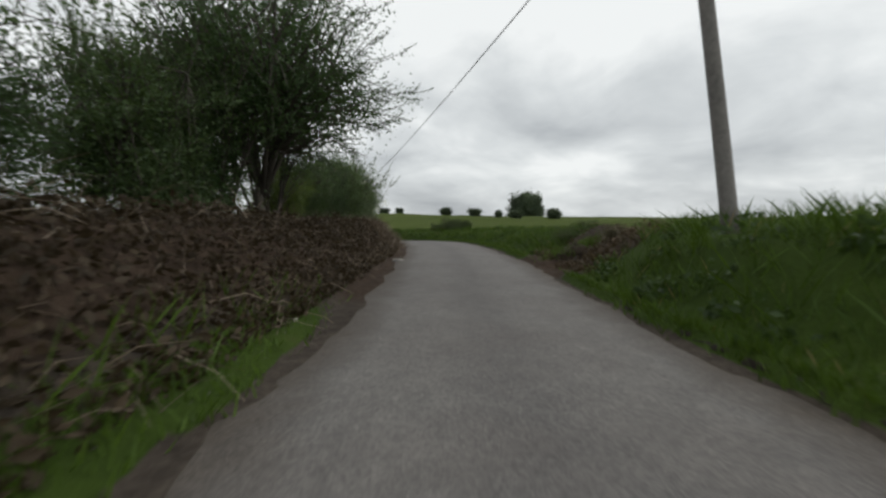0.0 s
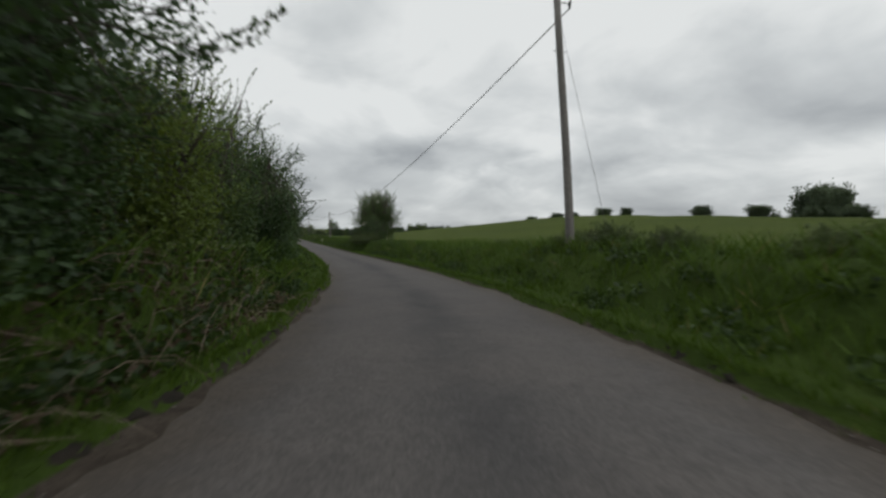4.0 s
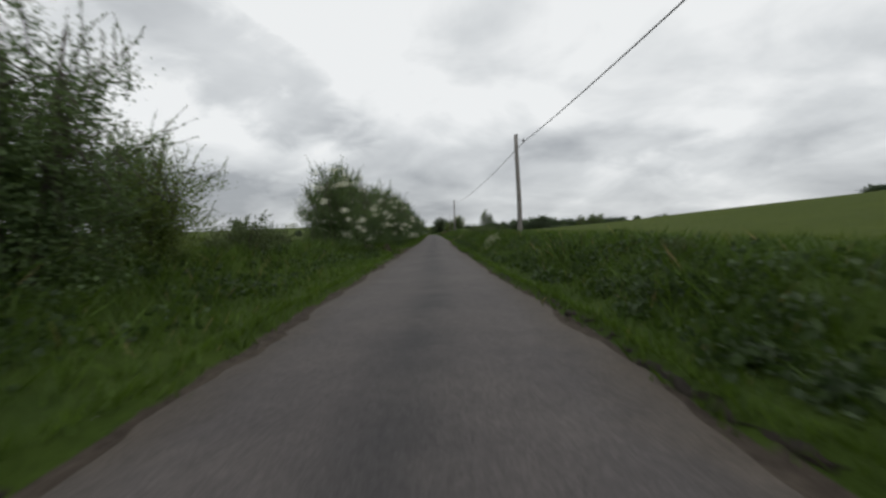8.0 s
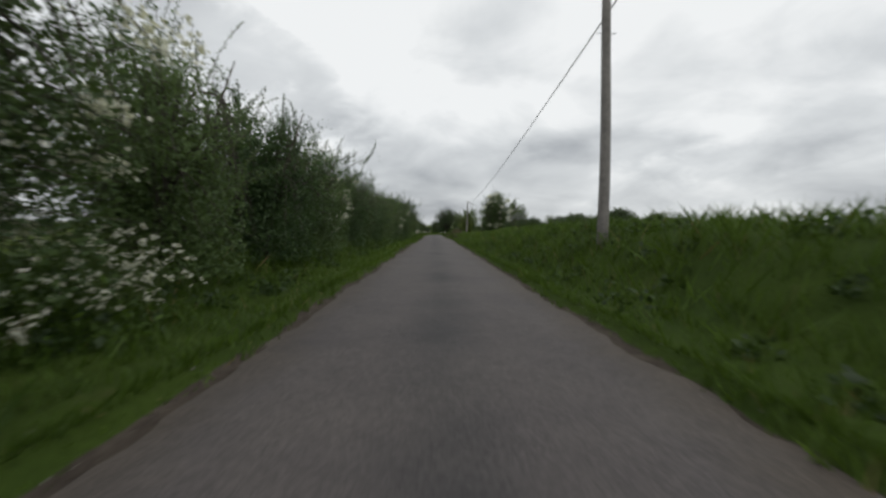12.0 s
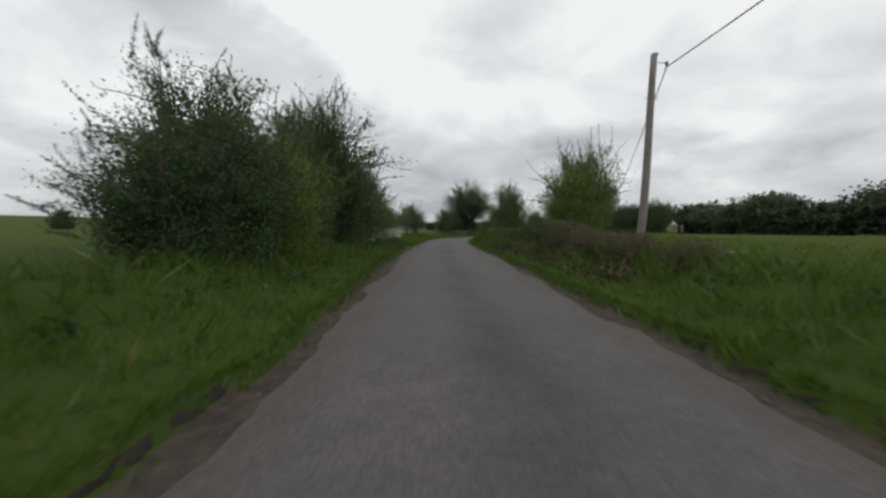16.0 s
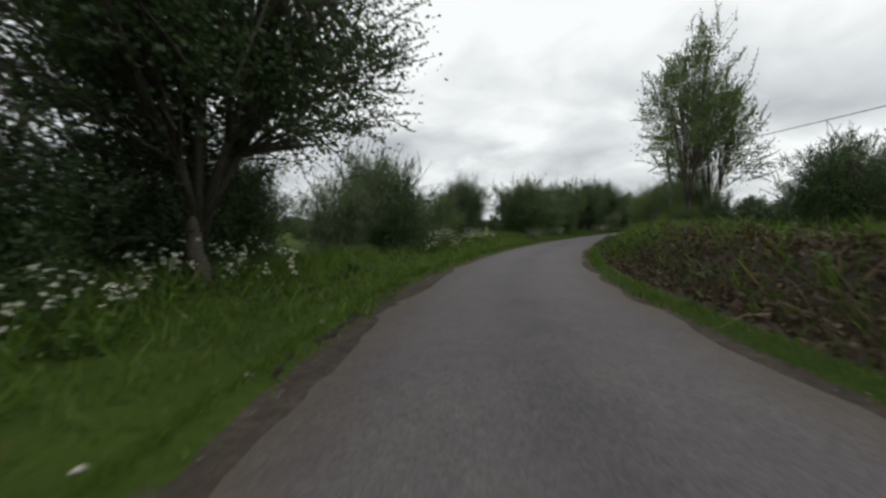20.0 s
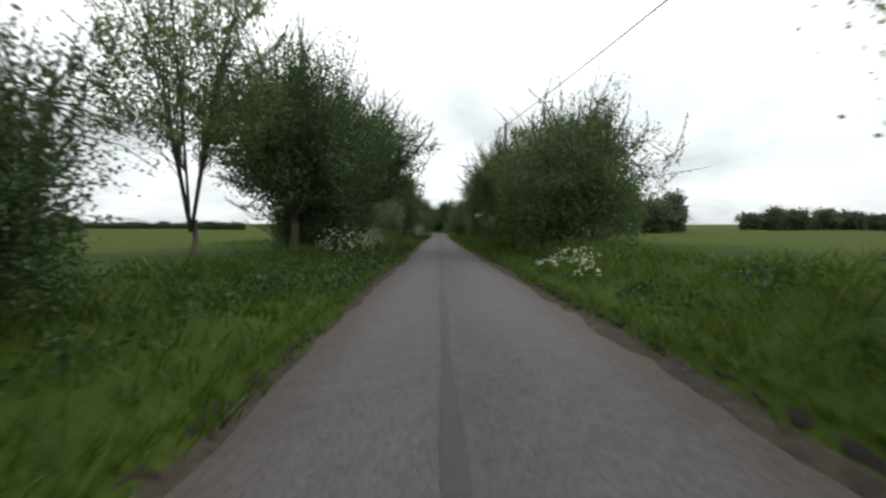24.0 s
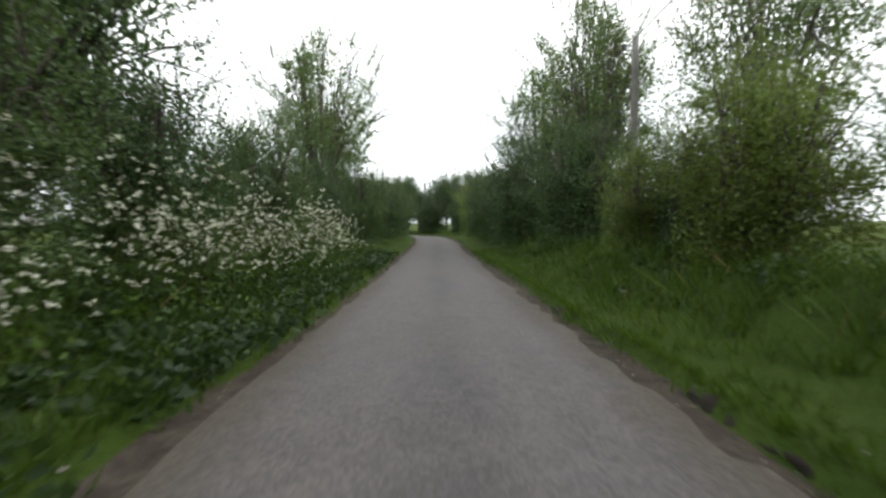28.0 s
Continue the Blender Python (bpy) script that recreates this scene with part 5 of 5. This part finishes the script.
def bank_weeds(s0, s1, side, per_m, rng, least=0.7):
    """Hummocks of nettle, dock and bramble leaves on the bank."""
    n = int((s1 - s0) * per_m)
    s = rng.uniform(s0, s1, n)
    v = bank_right(s)[0] if side > 0 else bank_left(s)[0]
    a = np.maximum(v * 0.6 * (least > 0.5) + rng.random(n) ** 1.1 * 3.6, least)
    mown = 0.75 * smooth(s, 258, 266) * (1 - smooth(s, 395, 405)) + 0.7 * smooth(s, 422, 426) * (1 - smooth(s, 438, 444)) if side < 0 else 0.7 * smooth(s, 224, 232) * (1 - smooth(s, 282, 290)) + 0.6 * smooth(s, 400, 408)
    keep = rng.random(n) > np.maximum(bare(s, side), mown)
    s, a = s[keep], a[keep]
    p = on_side(s, a, side)
    n = len(p)
    if n == 0:
        return
    r = rng.uniform(0.2, 0.5, n)
    k = 36
    u = units(n * k, rng)
    u[:, 2] = np.abs(u[:, 2])
    c = np.repeat(p, k, 0) + u * (np.repeat(r, k) * rng.random(n * k) ** 0.4)[:, None] * np.array([1.15, 1.15, 0.95])
    dirn = units(n * k, rng) * 0.7 + u * 0.5
    dirn /= np.linalg.norm(dirn, axis=1, keepdims=True)
    sz = rng.uniform(0.08, 0.16, n * k)
    ob = mesh_ob("bank_weeds", *leaves_at(c, dirn, sz, sz * 0.6, rng), M_WEED)
    tagged(ob, "hummocks of nettles and docks on the bank", "weeds", kind="stuff")


def meadow_grass(s0, s1, side, d0, d1, per_m, tall, rng):
    """Tufts of tall grass standing in the field beyond the bank."""
    n = int((s1 - s0) * per_m)
    s, d = rng.uniform(s0, s1, n), side * (d0 + (d1 - d0) * rng.random(n) ** 1.4)
    thick = vnoise(s * 0.3, d * 0.3, 51)
    s, d, thick = s[thick > -0.6], d[thick > -0.6], thick[thick > -0.6]
    x, y = plan(s, d)
    p = np.column_stack([x, y, height(s, d) - 0.05])
    k = 5
    n = len(s)
    b = np.repeat(p, k, 0) + np.column_stack([rng.normal(0, 0.12, (n * k, 2)), np.zeros(n * k)])
    h = np.repeat(tall * (0.8 + 0.4 * thick), k) * rng.uniform(0.5, 1.2, n * k)
    lean = np.column_stack([rng.normal(0, 0.4, (n * k, 2)) * h[:, None], np.zeros(n * k)])
    tagged(mesh_ob("meadow_grass", *blades_at(b, h, lean, 0.03, rng), M_MEADOW), "tall meadow grass in the roadside field", "grass", kind="stuff")


GR = np.random.default_rng(77)
meadow_grass(10, 100, 1, 7.5, 16, 26, 0.32, GR)
meadow_grass(110, 175, 1, 5.5, 15, 26, 0.38, GR)
meadow_grass(225, 300, 1, 6.5, 16, 26, 0.42, GR)
meadow_grass(420, 450, -1, 6, 15, 26, 0.5, GR)
for side in (-1, 1):
    for s0 in range(-8, 476, 44):
        verge_grass(s0, s0 + 44, side, 74, GR)
        turf_fringe(s0, s0 + 44, side, GR)
        bank_weeds(s0, s0 + 44, side, 6.5 if side < 0 else 5, GR)
bank_weeds(112, 140, 1, 9, GR)
bank_weeds(44, 64, -1, 9, GR)
bank_weeds(450, 472, -1, 18, GR, 0.3)
bank_weeds(404, 424, -1, 7, GR, 0.5)
bank_weeds(160, 176, 1, 9, GR)
bank_weeds(88, 112, 1, 5, GR)


# ---------------------------------------------------------------- cow parsley
def cow_parsley(s0, s1, a0, a1, side, n, tall, seed):
    rng = np.random.default_rng(seed)
    n = int(n * 1.7)
    s, a = rng.uniform(s0, s1, n), rng.uniform(a0, a1, n)
    p = on_side(s, a, side)
    h = tall * rng.uniform(0.4, 1.15, n)
    stems, heads, c0 = [], [], []
    for k in range(n):
        m = int(rng.integers(6, 12))
        ends = p[k] + np.column_stack([rng.normal(0, 0.16, (m, 2)) * h[k], h[k] * rng.uniform(0.5, 1.08, m)])
        mid = np.repeat(p[k][None] + [0, 0, h[k] * 0.45], m, 0)
        stems.append(np.stack([np.repeat(p[k][None], m, 0), mid, ends], 1))
        c0.append(ends)
    st, ends = np.concatenate(stems), np.concatenate(c0)
    tubes = [tube(q, [0.006, 0.005, 0.003], 3, False) for q in st]
    k = 9
    wide = np.repeat(rng.uniform(0.013, 0.030, len(ends)), k)[:, None]
    off = np.column_stack([rng.normal(0, 1, (len(ends) * k, 2)) * wide, rng.normal(0, 0.014, len(ends) * k)])
    off[:, 2] += 0.025 - 6 * (off[:, 0] ** 2 + off[:, 1] ** 2)
    up = units(len(off), rng)
    sz = rng.uniform(0.018, 0.034, len(off))
    lf = 22
    lc = np.repeat(p, lf, 0) + np.column_stack([rng.normal(0, 0.16, (n * lf, 2)), np.abs(rng.normal(0.0, 0.38, n * lf)) * np.repeat(h, lf) * 0.7])
    fern = leaves_at(lc, units(n * lf, rng), rng.uniform(0.08, 0.16, n * lf), 0.05, rng)
    root = new("cow_parsley")
    mesh_ob("stems", *join(tubes), M_RANK, root)
    mesh_ob("foliage", *fern, M_GRASS, root)
    mesh_ob("flower_heads", *leaves_at(np.repeat(ends, k, 0) + off, up, sz, sz, rng, 0.05), M_BLOSSOM, root, "flat white umbels of tiny flowers")
    tagged(root, "stand of white-flowered cow parsley on the verge", "wildflowers", "cow parsley stands", kind="stuff")


cow_parsley(126, 128.5, 1.6, 2.6, -1, 7, 0.8, 1)
cow_parsley(147.5, 150.5, 0.8, 1.9, 1, 5, 0.65, 2)
cow_parsley(186, 197, 0.9, 2.3, -1, 75, 1.1, 3)
cow_parsley(197, 208, 0.9, 2.3, -1, 50, 1.0, 4)
cow_parsley(187, 192, 1.5, 3.0, 1, 9, 0.6, 5)
cow_parsley(258, 262, 2.5, 3.4, -1, 12, 0.8, 6)
cow_parsley(266.5, 270, 2.4, 3.6, -1, 8, 0.8, 16)
cow_parsley(300, 312, 2.2, 4.2, -1, 55, 0.95, 7)
cow_parsley(312, 321, 2.6, 4.4, -1, 55, 1.0, 8)
cow_parsley(324, 331, 3.0, 4.4, -1, 22, 0.9, 9)
cow_parsley(339, 347, 2.6, 4.2, -1, 20, 0.85, 10)
cow_parsley(356, 363, 2.4, 3.6, -1, 20, 1.0, 11)
cow_parsley(366, 370, 3.2, 4.6, -1, 12, 1.0, 17)
cow_parsley(379, 392, 2.2, 3.4, -1, 60, 0.9, 12)
cow_parsley(412, 424, 1.6, 3.2, -1, 45, 1.25, 13)
cow_parsley(405, 410, 0.8, 2.0, 1, 10, 0.6, 18)
cow_parsley(449, 458, 2.2, 3.4, -1, 36, 1.1, 14)
cow_parsley(457, 470, 1.0, 2.8, -1, 105, 1.85, 15)


# ---------------------------------------------------------------- cut bank of dead bracken
def dead_bracken(s0, s1, n, seed, side=-1, stalky=1.0):
    """Dead stalks and fronds thrown over a dug bank."""
    fronds, n = int(n * (3 if stalky == 1 else 5)), int(n * stalky)
    rng = np.random.default_rng(seed)
    s = rng.uniform(s0, s1, n)
    v, h, run, _ = bank_left(s) if side < 0 else bank_right(s)
    a = v * 0.5 + rng.random(n) * (run + 1.0)
    p = on_side(s, a, side) + np.column_stack([np.zeros((n, 2)), rng.uniform(0, 0.22, n)])
    ln = rng.uniform(0.25, 0.9, n)
    u = units(n, rng) * np.array([1, 1, 0.45])
    u[:, 2] += rng.uniform(-0.2, 0.35, n)
    u /= np.linalg.norm(u, axis=1, keepdims=True)
    w = np.cross(u, units(n, rng))
    w *= (rng.uniform(0.0022, 0.006, n) / (np.linalg.norm(w, axis=1) + 1e-9))[:, None]
    m = p + u * (ln * 0.5)[:, None] + np.column_stack([np.zeros((n, 2)), 0.10 * ln])
    e = p + u * ln[:, None] - np.column_stack([np.zeros((n, 2)), 0.08 * ln])
    vv = np.stack([p - w, p + w, m + w, m - w, e + w * 0.4, e - w * 0.4], 1).reshape(-1, 3)
    i = np.arange(n)[:, None] * 6
    ob = mesh_ob("dead_stalks", vv, [np.concatenate([i + np.array([[0, 1, 2, 3]]), i + np.array([[3, 2, 4, 5]])])], M_STRAW)
    tagged(ob, "pale dead stalks strewn over the cut earth bank", "dead plants", kind="stuff")
    k = fronds
    s = rng.uniform(s0, s1, k)
    v, h, run, _ = bank_left(s) if side < 0 else bank_right(s)
    p = on_side(s, v * 0.6 + rng.random(k) * (run + 1.0), side) + np.column_stack([np.zeros((k, 2)), np.abs(rng.normal(0, 0.12, k))])
    sz = rng.uniform(0.05, 0.16, k)
    ob = mesh_ob("dead_bracken", *leaves_at(p, units(k, rng), sz, sz * 0.5, rng), M_BRACKEN)
    tagged(ob, "brown dead bracken fronds on the cut bank", "dead plants", kind="stuff")


dead_bracken(-4, 12, 2600, 51, -1, 0.35)
dead_bracken(12, 21, 1500, 57, -1, 0.4)
dead_bracken(21, 36, 4800, 52)
dead_bracken(35, 46, 2200, 53)
dead_bracken(46, 62, 1400, 58)
dead_bracken(314, 352, 4200, 54, 1, 0.12)
dead_bracken(352, 374, 1100, 59, 1, 0.1)
dead_bracken(282, 302, 1500, 55, 1, 0.2)
dead_bracken(174, 182, 500, 56, 1)
dead_bracken(10, 17.5, 900, 60, 1, 0.15)


# ---------------------------------------------------------------- drains under field entrances
def rough_mound(s, d, along, across, tall, seed, name, mat, label, category):
    """An uneven heap lying on the ground."""
    rng = np.random.default_rng(seed)
    n, k = 9, 20
    rows = []
    for i in range(n):
        f = i / (n - 1)
        for j in range(k):
            t = 2 * math.pi * j / k
            r = (1 - f) * (1 + 0.22 * math.sin(3 * t + seed) + 0.12 * rng.normal())
            ds, dd = along * r * math.cos(t), across * r * math.sin(t)
            x, y = plan(s + ds, d + dd)
            z = float(height(s + ds, d + dd)) + tall * (1 - (1 - f) ** 1.6) * (1 + 0.1 * rng.normal()) - 0.05 * (i == 0)
            rows.append((float(x), float(y), z))
    q = [(i * k + j, i * k + (j + 1) % k, (i + 1) * k + (j + 1) % k, (i + 1) * k + j) for i in range(n - 1) for j in range(k)]
    ob = mesh_ob(name, np.array(rows), [np.array(q)], mat, smooth=True)
    return tagged(ob, label, category)


def drain_pipe(s, d, r=0.17):
    """A black corrugated pipe whose mouth faces back along the lane, in a small earth headwall."""
    x, y, g = spot(s, d)
    root = new("drain_pipe")
    root.matrix_basis = pose(x, y, float(dip(s)) + 0.03 + r, 0, 0, heading(s))
    y0 = np.linspace(0, 0.9, 19)
    rad = r * (1 + 0.05 * (np.arange(19) % 2))
    v, f = tube(np.column_stack([y0 * 0, y0, y0 * 0]), rad, 16, False)
    barrel = mesh_ob("barrel", v, f, M_PIPE, root, smooth=True)
    v, f = tube(np.column_stack([y0 * 0, y0, y0 * 0]), rad * 0.9, 16, False)
    mesh_ob("lining", v, f, M_PIPE, root)
    a = np.arange(16) * 2 * math.pi / 16
    ring = np.concatenate([np.column_stack([np.cos(a) * q, a * 0 - 0.005, np.sin(a) * q]) for q in (r * 0.9, r * 1.04)])
    mesh_ob("rim", ring, [np.array([(k, (k + 1) % 16, 16 + (k + 1) % 16, 16 + k) for k in range(16)])], M_PIPE, barrel)
    mesh_ob("end_plug", *tube([(0, 0.88, 0), (0, 0.92, 0)], [r, r], 12), M_PIPE, root)
    tagged(root, "black corrugated plastic drain pipe mouth in the bank", "pipe", "drain pipes")
    rough_mound(s + 0.68, d, 0.85, 0.62, 0.46, int(s), "earth_headwall", M_SOIL, "heap of dark earth and grass over a drain pipe", "earth heap")
    rng = np.random.default_rng(int(s))
    n = 1500
    b = on_side(s + 0.2 + 1.5 * rng.random(n), abs(d) - float((edge_right if d > 0 else edge_left)(s)[0]) + rng.normal(0, 0.42, n), 1 if d > 0 else -1)
    b[:, 2] += 0.3 * rng.random(n)
    h = rng.uniform(0.1, 0.28, n)
    tagged(mesh_ob("drain_grass", *blades_at(b, h, np.column_stack([rng.normal(0, 0.4, (n, 2)) * h[:, None], np.zeros(n)]), 0.018, rng), M_GRASS), "grass growing over the earth above a drain", "grass", kind="stuff")


for ps, pd, r in DRAINS:
    drain_pipe(ps, pd, r)
rough_mound(15.8, 6.2, 2.4, 1.3, 0.25, 5, "earth_mound", M_SOIL, "heap of bare brown dug earth beside the lane", "earth heap")
rough_mound(155.0, -5.2, 2.4, 1.2, 0.22, 6, "earth_mound", M_SOIL, "low heap of bare brown earth under the hedge", "earth heap")
rough_mound(178.5, 5.6, 2.4, 1.0, 0.4, 7, "earth_mound", M_SOIL, "heap of bare brown earth on the bank", "earth heap")
rough_mound(378.0, 5.6, 1.8, 0.8, 0.14, 8, "earth_mound", M_SOIL, "heap of bare brown earth on the bank", "earth heap")


# ---------------------------------------------------------------- stones and grit
def pebble(rng, r):
    bm = bmesh.new()
    bmesh.ops.create_icosphere(bm, subdivisions=1, radius=r)
    for v in bm.verts:
        v.co *= float(rng.uniform(0.75, 1.2))
        v.co.z *= 0.65
    return bm


def stone(s, d, r, seed, label="pale loose stone lying at the road's edge"):
    x, y, z = spot(s, d)
    me = bpy.data.meshes.new("stone")
    bm = pebble(np.random.default_rng(seed), r)
    bm.to_mesh(me)
    bm.free()
    me.materials.append(M_STONE)
    ob = new("stone", me)
    ob.matrix_basis = pose(x, y, z + r * 0.4, 0, 0, seed * 57)
    tagged(ob, label, "stone", "loose stones")


for k, (s, d, r) in enumerate([(3.6, -2.1, 0.033), (5.4, -1.9, 0.033), (15.3, 5.0, 0.16), (14.6, 4.4, 0.046), (27.3, -1.7, 0.039), (292.6, -2.0, 0.039), (309.2, -1.7, 0.033), (313.4, -1.6, 0.039), (339.8, -1.9, 0.033), (341.2, -1.8, 0.033), (343.0, -1.9, 0.039), (354.6, -2.2, 0.033), (406.2, -2.0, 0.026), (412.9, 2.7, 0.039), (456.4, -2.0, 0.023), (442.6, 2.4, 0.019)]):
    stone(s, d, r, 100 + k)


def grit(seed, n):
    rng = np.random.default_rng(seed)
    s = rng.uniform(-3, 470, n)
    side = np.where(rng.random(n) < 0.5, -1.0, 1.0)
    edge = np.where(side > 0, edge_right(s)[0], edge_left(s)[0])
    d = side * (edge + rng.normal(0.12, 0.22, n))
    x, y = plan(s, d)
    z = np.maximum(height(s, d), 0.02 + dip(s)) + 0.008
    r = rng.uniform(0.005, 0.014, n)
    corner = np.array([(1, 0, 0), (0, 1, 0), (-1, 0, 0), (0, -1, 0), (0, 0, 0.8)])
    v = np.stack([x, y, z], 1)[:, None] + corner[None] * r[:, None, None] * rng.uniform(0.6, 1.3, (n, 5, 1))
    i = np.arange(n)[:, None] * 5
    f = np.concatenate([i + np.array([[a, (a + 1) % 4, 4]]) for a in range(4)])
    ob = mesh_ob("grit", v.reshape(-1, 3), [f], M_GRIT)
    tagged(ob, "loose pale grit along the edges of the lane", "grit", kind="stuff")


grit(61, 6000)


# concrete lip of a drain cut into the bank
def drain_slab(s, d):
    x, y, z = spot(s, d)
    root = new("drain_slab")
    root.matrix_basis = pose(x, y, 0.03, 0, 0, heading(s))
    # the thin black plate stands in for the darkness of the open hole
    for name, size, at, mat in (("slab", (0.5, 0.3, 0.06), (0.22, 0.26, -0.01), M_CONC), ("slab", (0.16, 0.6, 0.06), (0.42, -0.2, -0.012), M_CONC), ("dark_hole_plate", (0.46, 0.5, 0.04), (0.1, -0.15, -0.015), M_PIPE)):
        bm = bmesh.new()
        bmesh.ops.create_cube(bm, size=1)
        bmesh.ops.scale(bm, vec=size, verts=bm.verts)
        bmesh.ops.bevel(bm, geom=bm.edges[:], offset=0.012, segments=1, affect="EDGES")
        bmesh.ops.translate(bm, vec=at, verts=bm.verts)
        part(name, bm, mat, root)
    tagged(root, "broken concrete slab and dark drain cut at the road's edge", "drain")


drain_slab(16.4, -2.0)


# ---------------------------------------------------------------- farm gate and far buildings
def bar(root, name, a, b, r, mat, sides=6):
    mesh_ob(name, *tube([a, b], [r, r], sides), mat, root)


def farm_gate(s, d, wide=3.6):
    x, y, z = spot(s, d)
    root = new("farm_gate")
    root.matrix_basis = pose(x, y, z, 0, 0, heading(s))
    for k, h in enumerate((0.25, 0.45, 0.65, 0.9, 1.2)):
        bar(root, "rail", (0, -wide / 2, h), (0, wide / 2, h), 0.022, M_IRON)
    for f in (-0.5, 0.0, 0.5):
        bar(root, "upright", (0.03, f * wide, 0.2), (0.03, f * wide, 1.22), 0.02, M_IRON)
    bar(root, "brace", (0.05, -wide / 2, 0.25), (0.05, 0, 1.2), 0.015, M_IRON)
    tagged(root, "galvanised tubular steel field gate, closed", "gate")
    for f in (-1, 1):
        gate_post(s + f * (wide / 2 + 0.25), d)


def gate_post(s, d, tall=1.45, mat=None):
    x, y, z = spot(s, d)
    ob = mesh_ob("gate_post", *tube([(0, 0, -0.2), (0, 0, tall - 0.06), (0, 0, tall)], [0.1, 0.095, 0.06], 8), mat or M_TIMBER, smooth=False)
    ob.matrix_basis = pose(x, y, z)
    tagged(ob, "grey weathered timber post standing in the grass", "post", "posts")


farm_gate(278.4, -8.4)
gate_post(352.0, 26.0, 1.2)
gate_post(354.0, 26.5, 1.2)


def shed(x, y, turn, long, wide, eave, ridge, label, windows=3):
    s, d = lane_of(x, y)
    z = float(height(s, d))
    root = new("farm_building")
    root.matrix_basis = pose(x, y, z - 0.2, 0, 0, turn)
    a, b = long / 2, wide / 2
    v = np.array([(-a, -b, 0), (a, -b, 0), (a, b, 0), (-a, b, 0), (-a, -b, eave), (a, -b, eave), (a, b, eave), (-a, b, eave), (-a, 0, ridge), (a, 0, ridge)])
    mesh_ob("walls", v, [np.array([(0, 1, 5, 4), (2, 3, 7, 6), (1, 2, 6, 5), (3, 0, 4, 7)]), np.array([(5, 6, 9), (7, 4, 8)])], M_WALL, root)
    for f in (-1, 1):
        o = 0.35
        p = np.array([(-a - o, f * (b + o), eave - 0.15), (a + o, f * (b + o), eave - 0.15), (a + o, 0, ridge + 0.08), (-a - o, 0, ridge + 0.08)])
        q = np.concatenate([p, p + [0, 0, 0.12]])
        mesh_ob("roof", q, [np.array([(0, 1, 2, 3), (4, 5, 6, 7), (0, 1, 5, 4), (1, 2, 6, 5), (3, 0, 4, 7)])], M_ROOF, root)
    for k in range(windows):
        cx = -a + long * (k + 0.5) / windows
        for f in (-1, 1):
            w = np.array([(cx - 0.5, f * (b + 0.03), 1.0), (cx + 0.5, f * (b + 0.03), 1.0), (cx + 0.5, f * (b + 0.03), 2.1), (cx - 0.5, f * (b + 0.03), 2.1)])
            mesh_ob("window", np.concatenate([w, w - [0, f * 0.06, 0]]), [np.array([(0, 1, 2, 3), (0, 1, 5, 4), (2, 3, 7, 6), (1, 2, 6, 5), (3, 0, 4, 7)])], M_PIPE, root)
    tagged(root, label, "building")


shed(341, 256, 30, 18, 8, 4.4, 7.4, "pale farm building with a grey slate roof behind trees")


# ---------------------------------------------------------------- patches in the seal
def road_patch(s, d, long, wide, seed, mat, label):
    rng = np.random.default_rng(seed)
    k = 26
    a = np.arange(k) * 2 * math.pi / k
    r = 1 + 0.16 * np.sin(2 * a + seed) + 0.10 * rng.normal(size=k)
    rows = []
    for f, up in ((1.0, -0.004), (0.93, 0.004), (0.5, 0.006)):
        ps, pd = s + long / 2 * r * f * np.cos(a), d + wide / 2 * r * f * np.sin(a)
        x, y = plan(ps, pd)
        L, R = edge_left(ps)[0], edge_right(ps)[0]
        acr = (pd - (R - L) / 2) / ((R + L) / 2)
        z = 0.02 + 0.05 * (1 - acr**2) + 0.012 * vnoise(ps * 0.7, pd * 1.5, 5) + dip(ps) + up
        rows.append(np.column_stack([x, y, z]))
    v = np.concatenate(rows)
    q = np.array([(i * k + j, i * k + (j + 1) % k, (i + 1) * k + (j + 1) % k, (i + 1) * k + j) for i in range(2) for j in range(k)])
    ob = mesh_ob("road_patch", v, [q, np.array([[2 * k + j for j in range(k)]])], mat, smooth=True)
    tagged(ob, label, "road patch", "patches in the lane")


road_patch(243.4, 0.87, 1.2, 0.7, 200, M_TAR, "dark tar patch worn into the lane's surface")


def tar_seam(s0, s1, d0, wide, seed):
    """A dark joint wandering along the middle of the lane."""
    s = np.arange(s0, s1, 0.4)
    d = d0 + 0.06 * vnoise(s * 0.12, s * 0, seed) + 0.02 * vnoise(s * 0.9, s * 0, seed + 1)
    w = wide * (0.7 + 0.4 * vnoise(s * 0.6, s * 0, seed + 2))
    rows = []
    for k in (-0.5, 0.5):
        q = d + k * w
        x, y = plan(s, q)
        L, R = edge_left(s)[0], edge_right(s)[0]
        acr = (q - (R - L) / 2) / ((R + L) / 2)
        rows.append(np.column_stack([x, y, 0.026 + 0.05 * (1 - acr**2) + 0.012 * vnoise(s * 0.7, q * 1.5, 5) + dip(s)]))
    n = len(s)
    i = np.arange(n - 1)[:, None]
    ob = mesh_ob("tar_seam", np.concatenate(rows), [np.concatenate([i, i + n, i + n + 1, i + 1], 1)], M_SEAM)
    tagged(ob, "dark tarred joint along the middle of the lane", "road joint")


tar_seam(398, 450, 0.12, 0.15, 91)
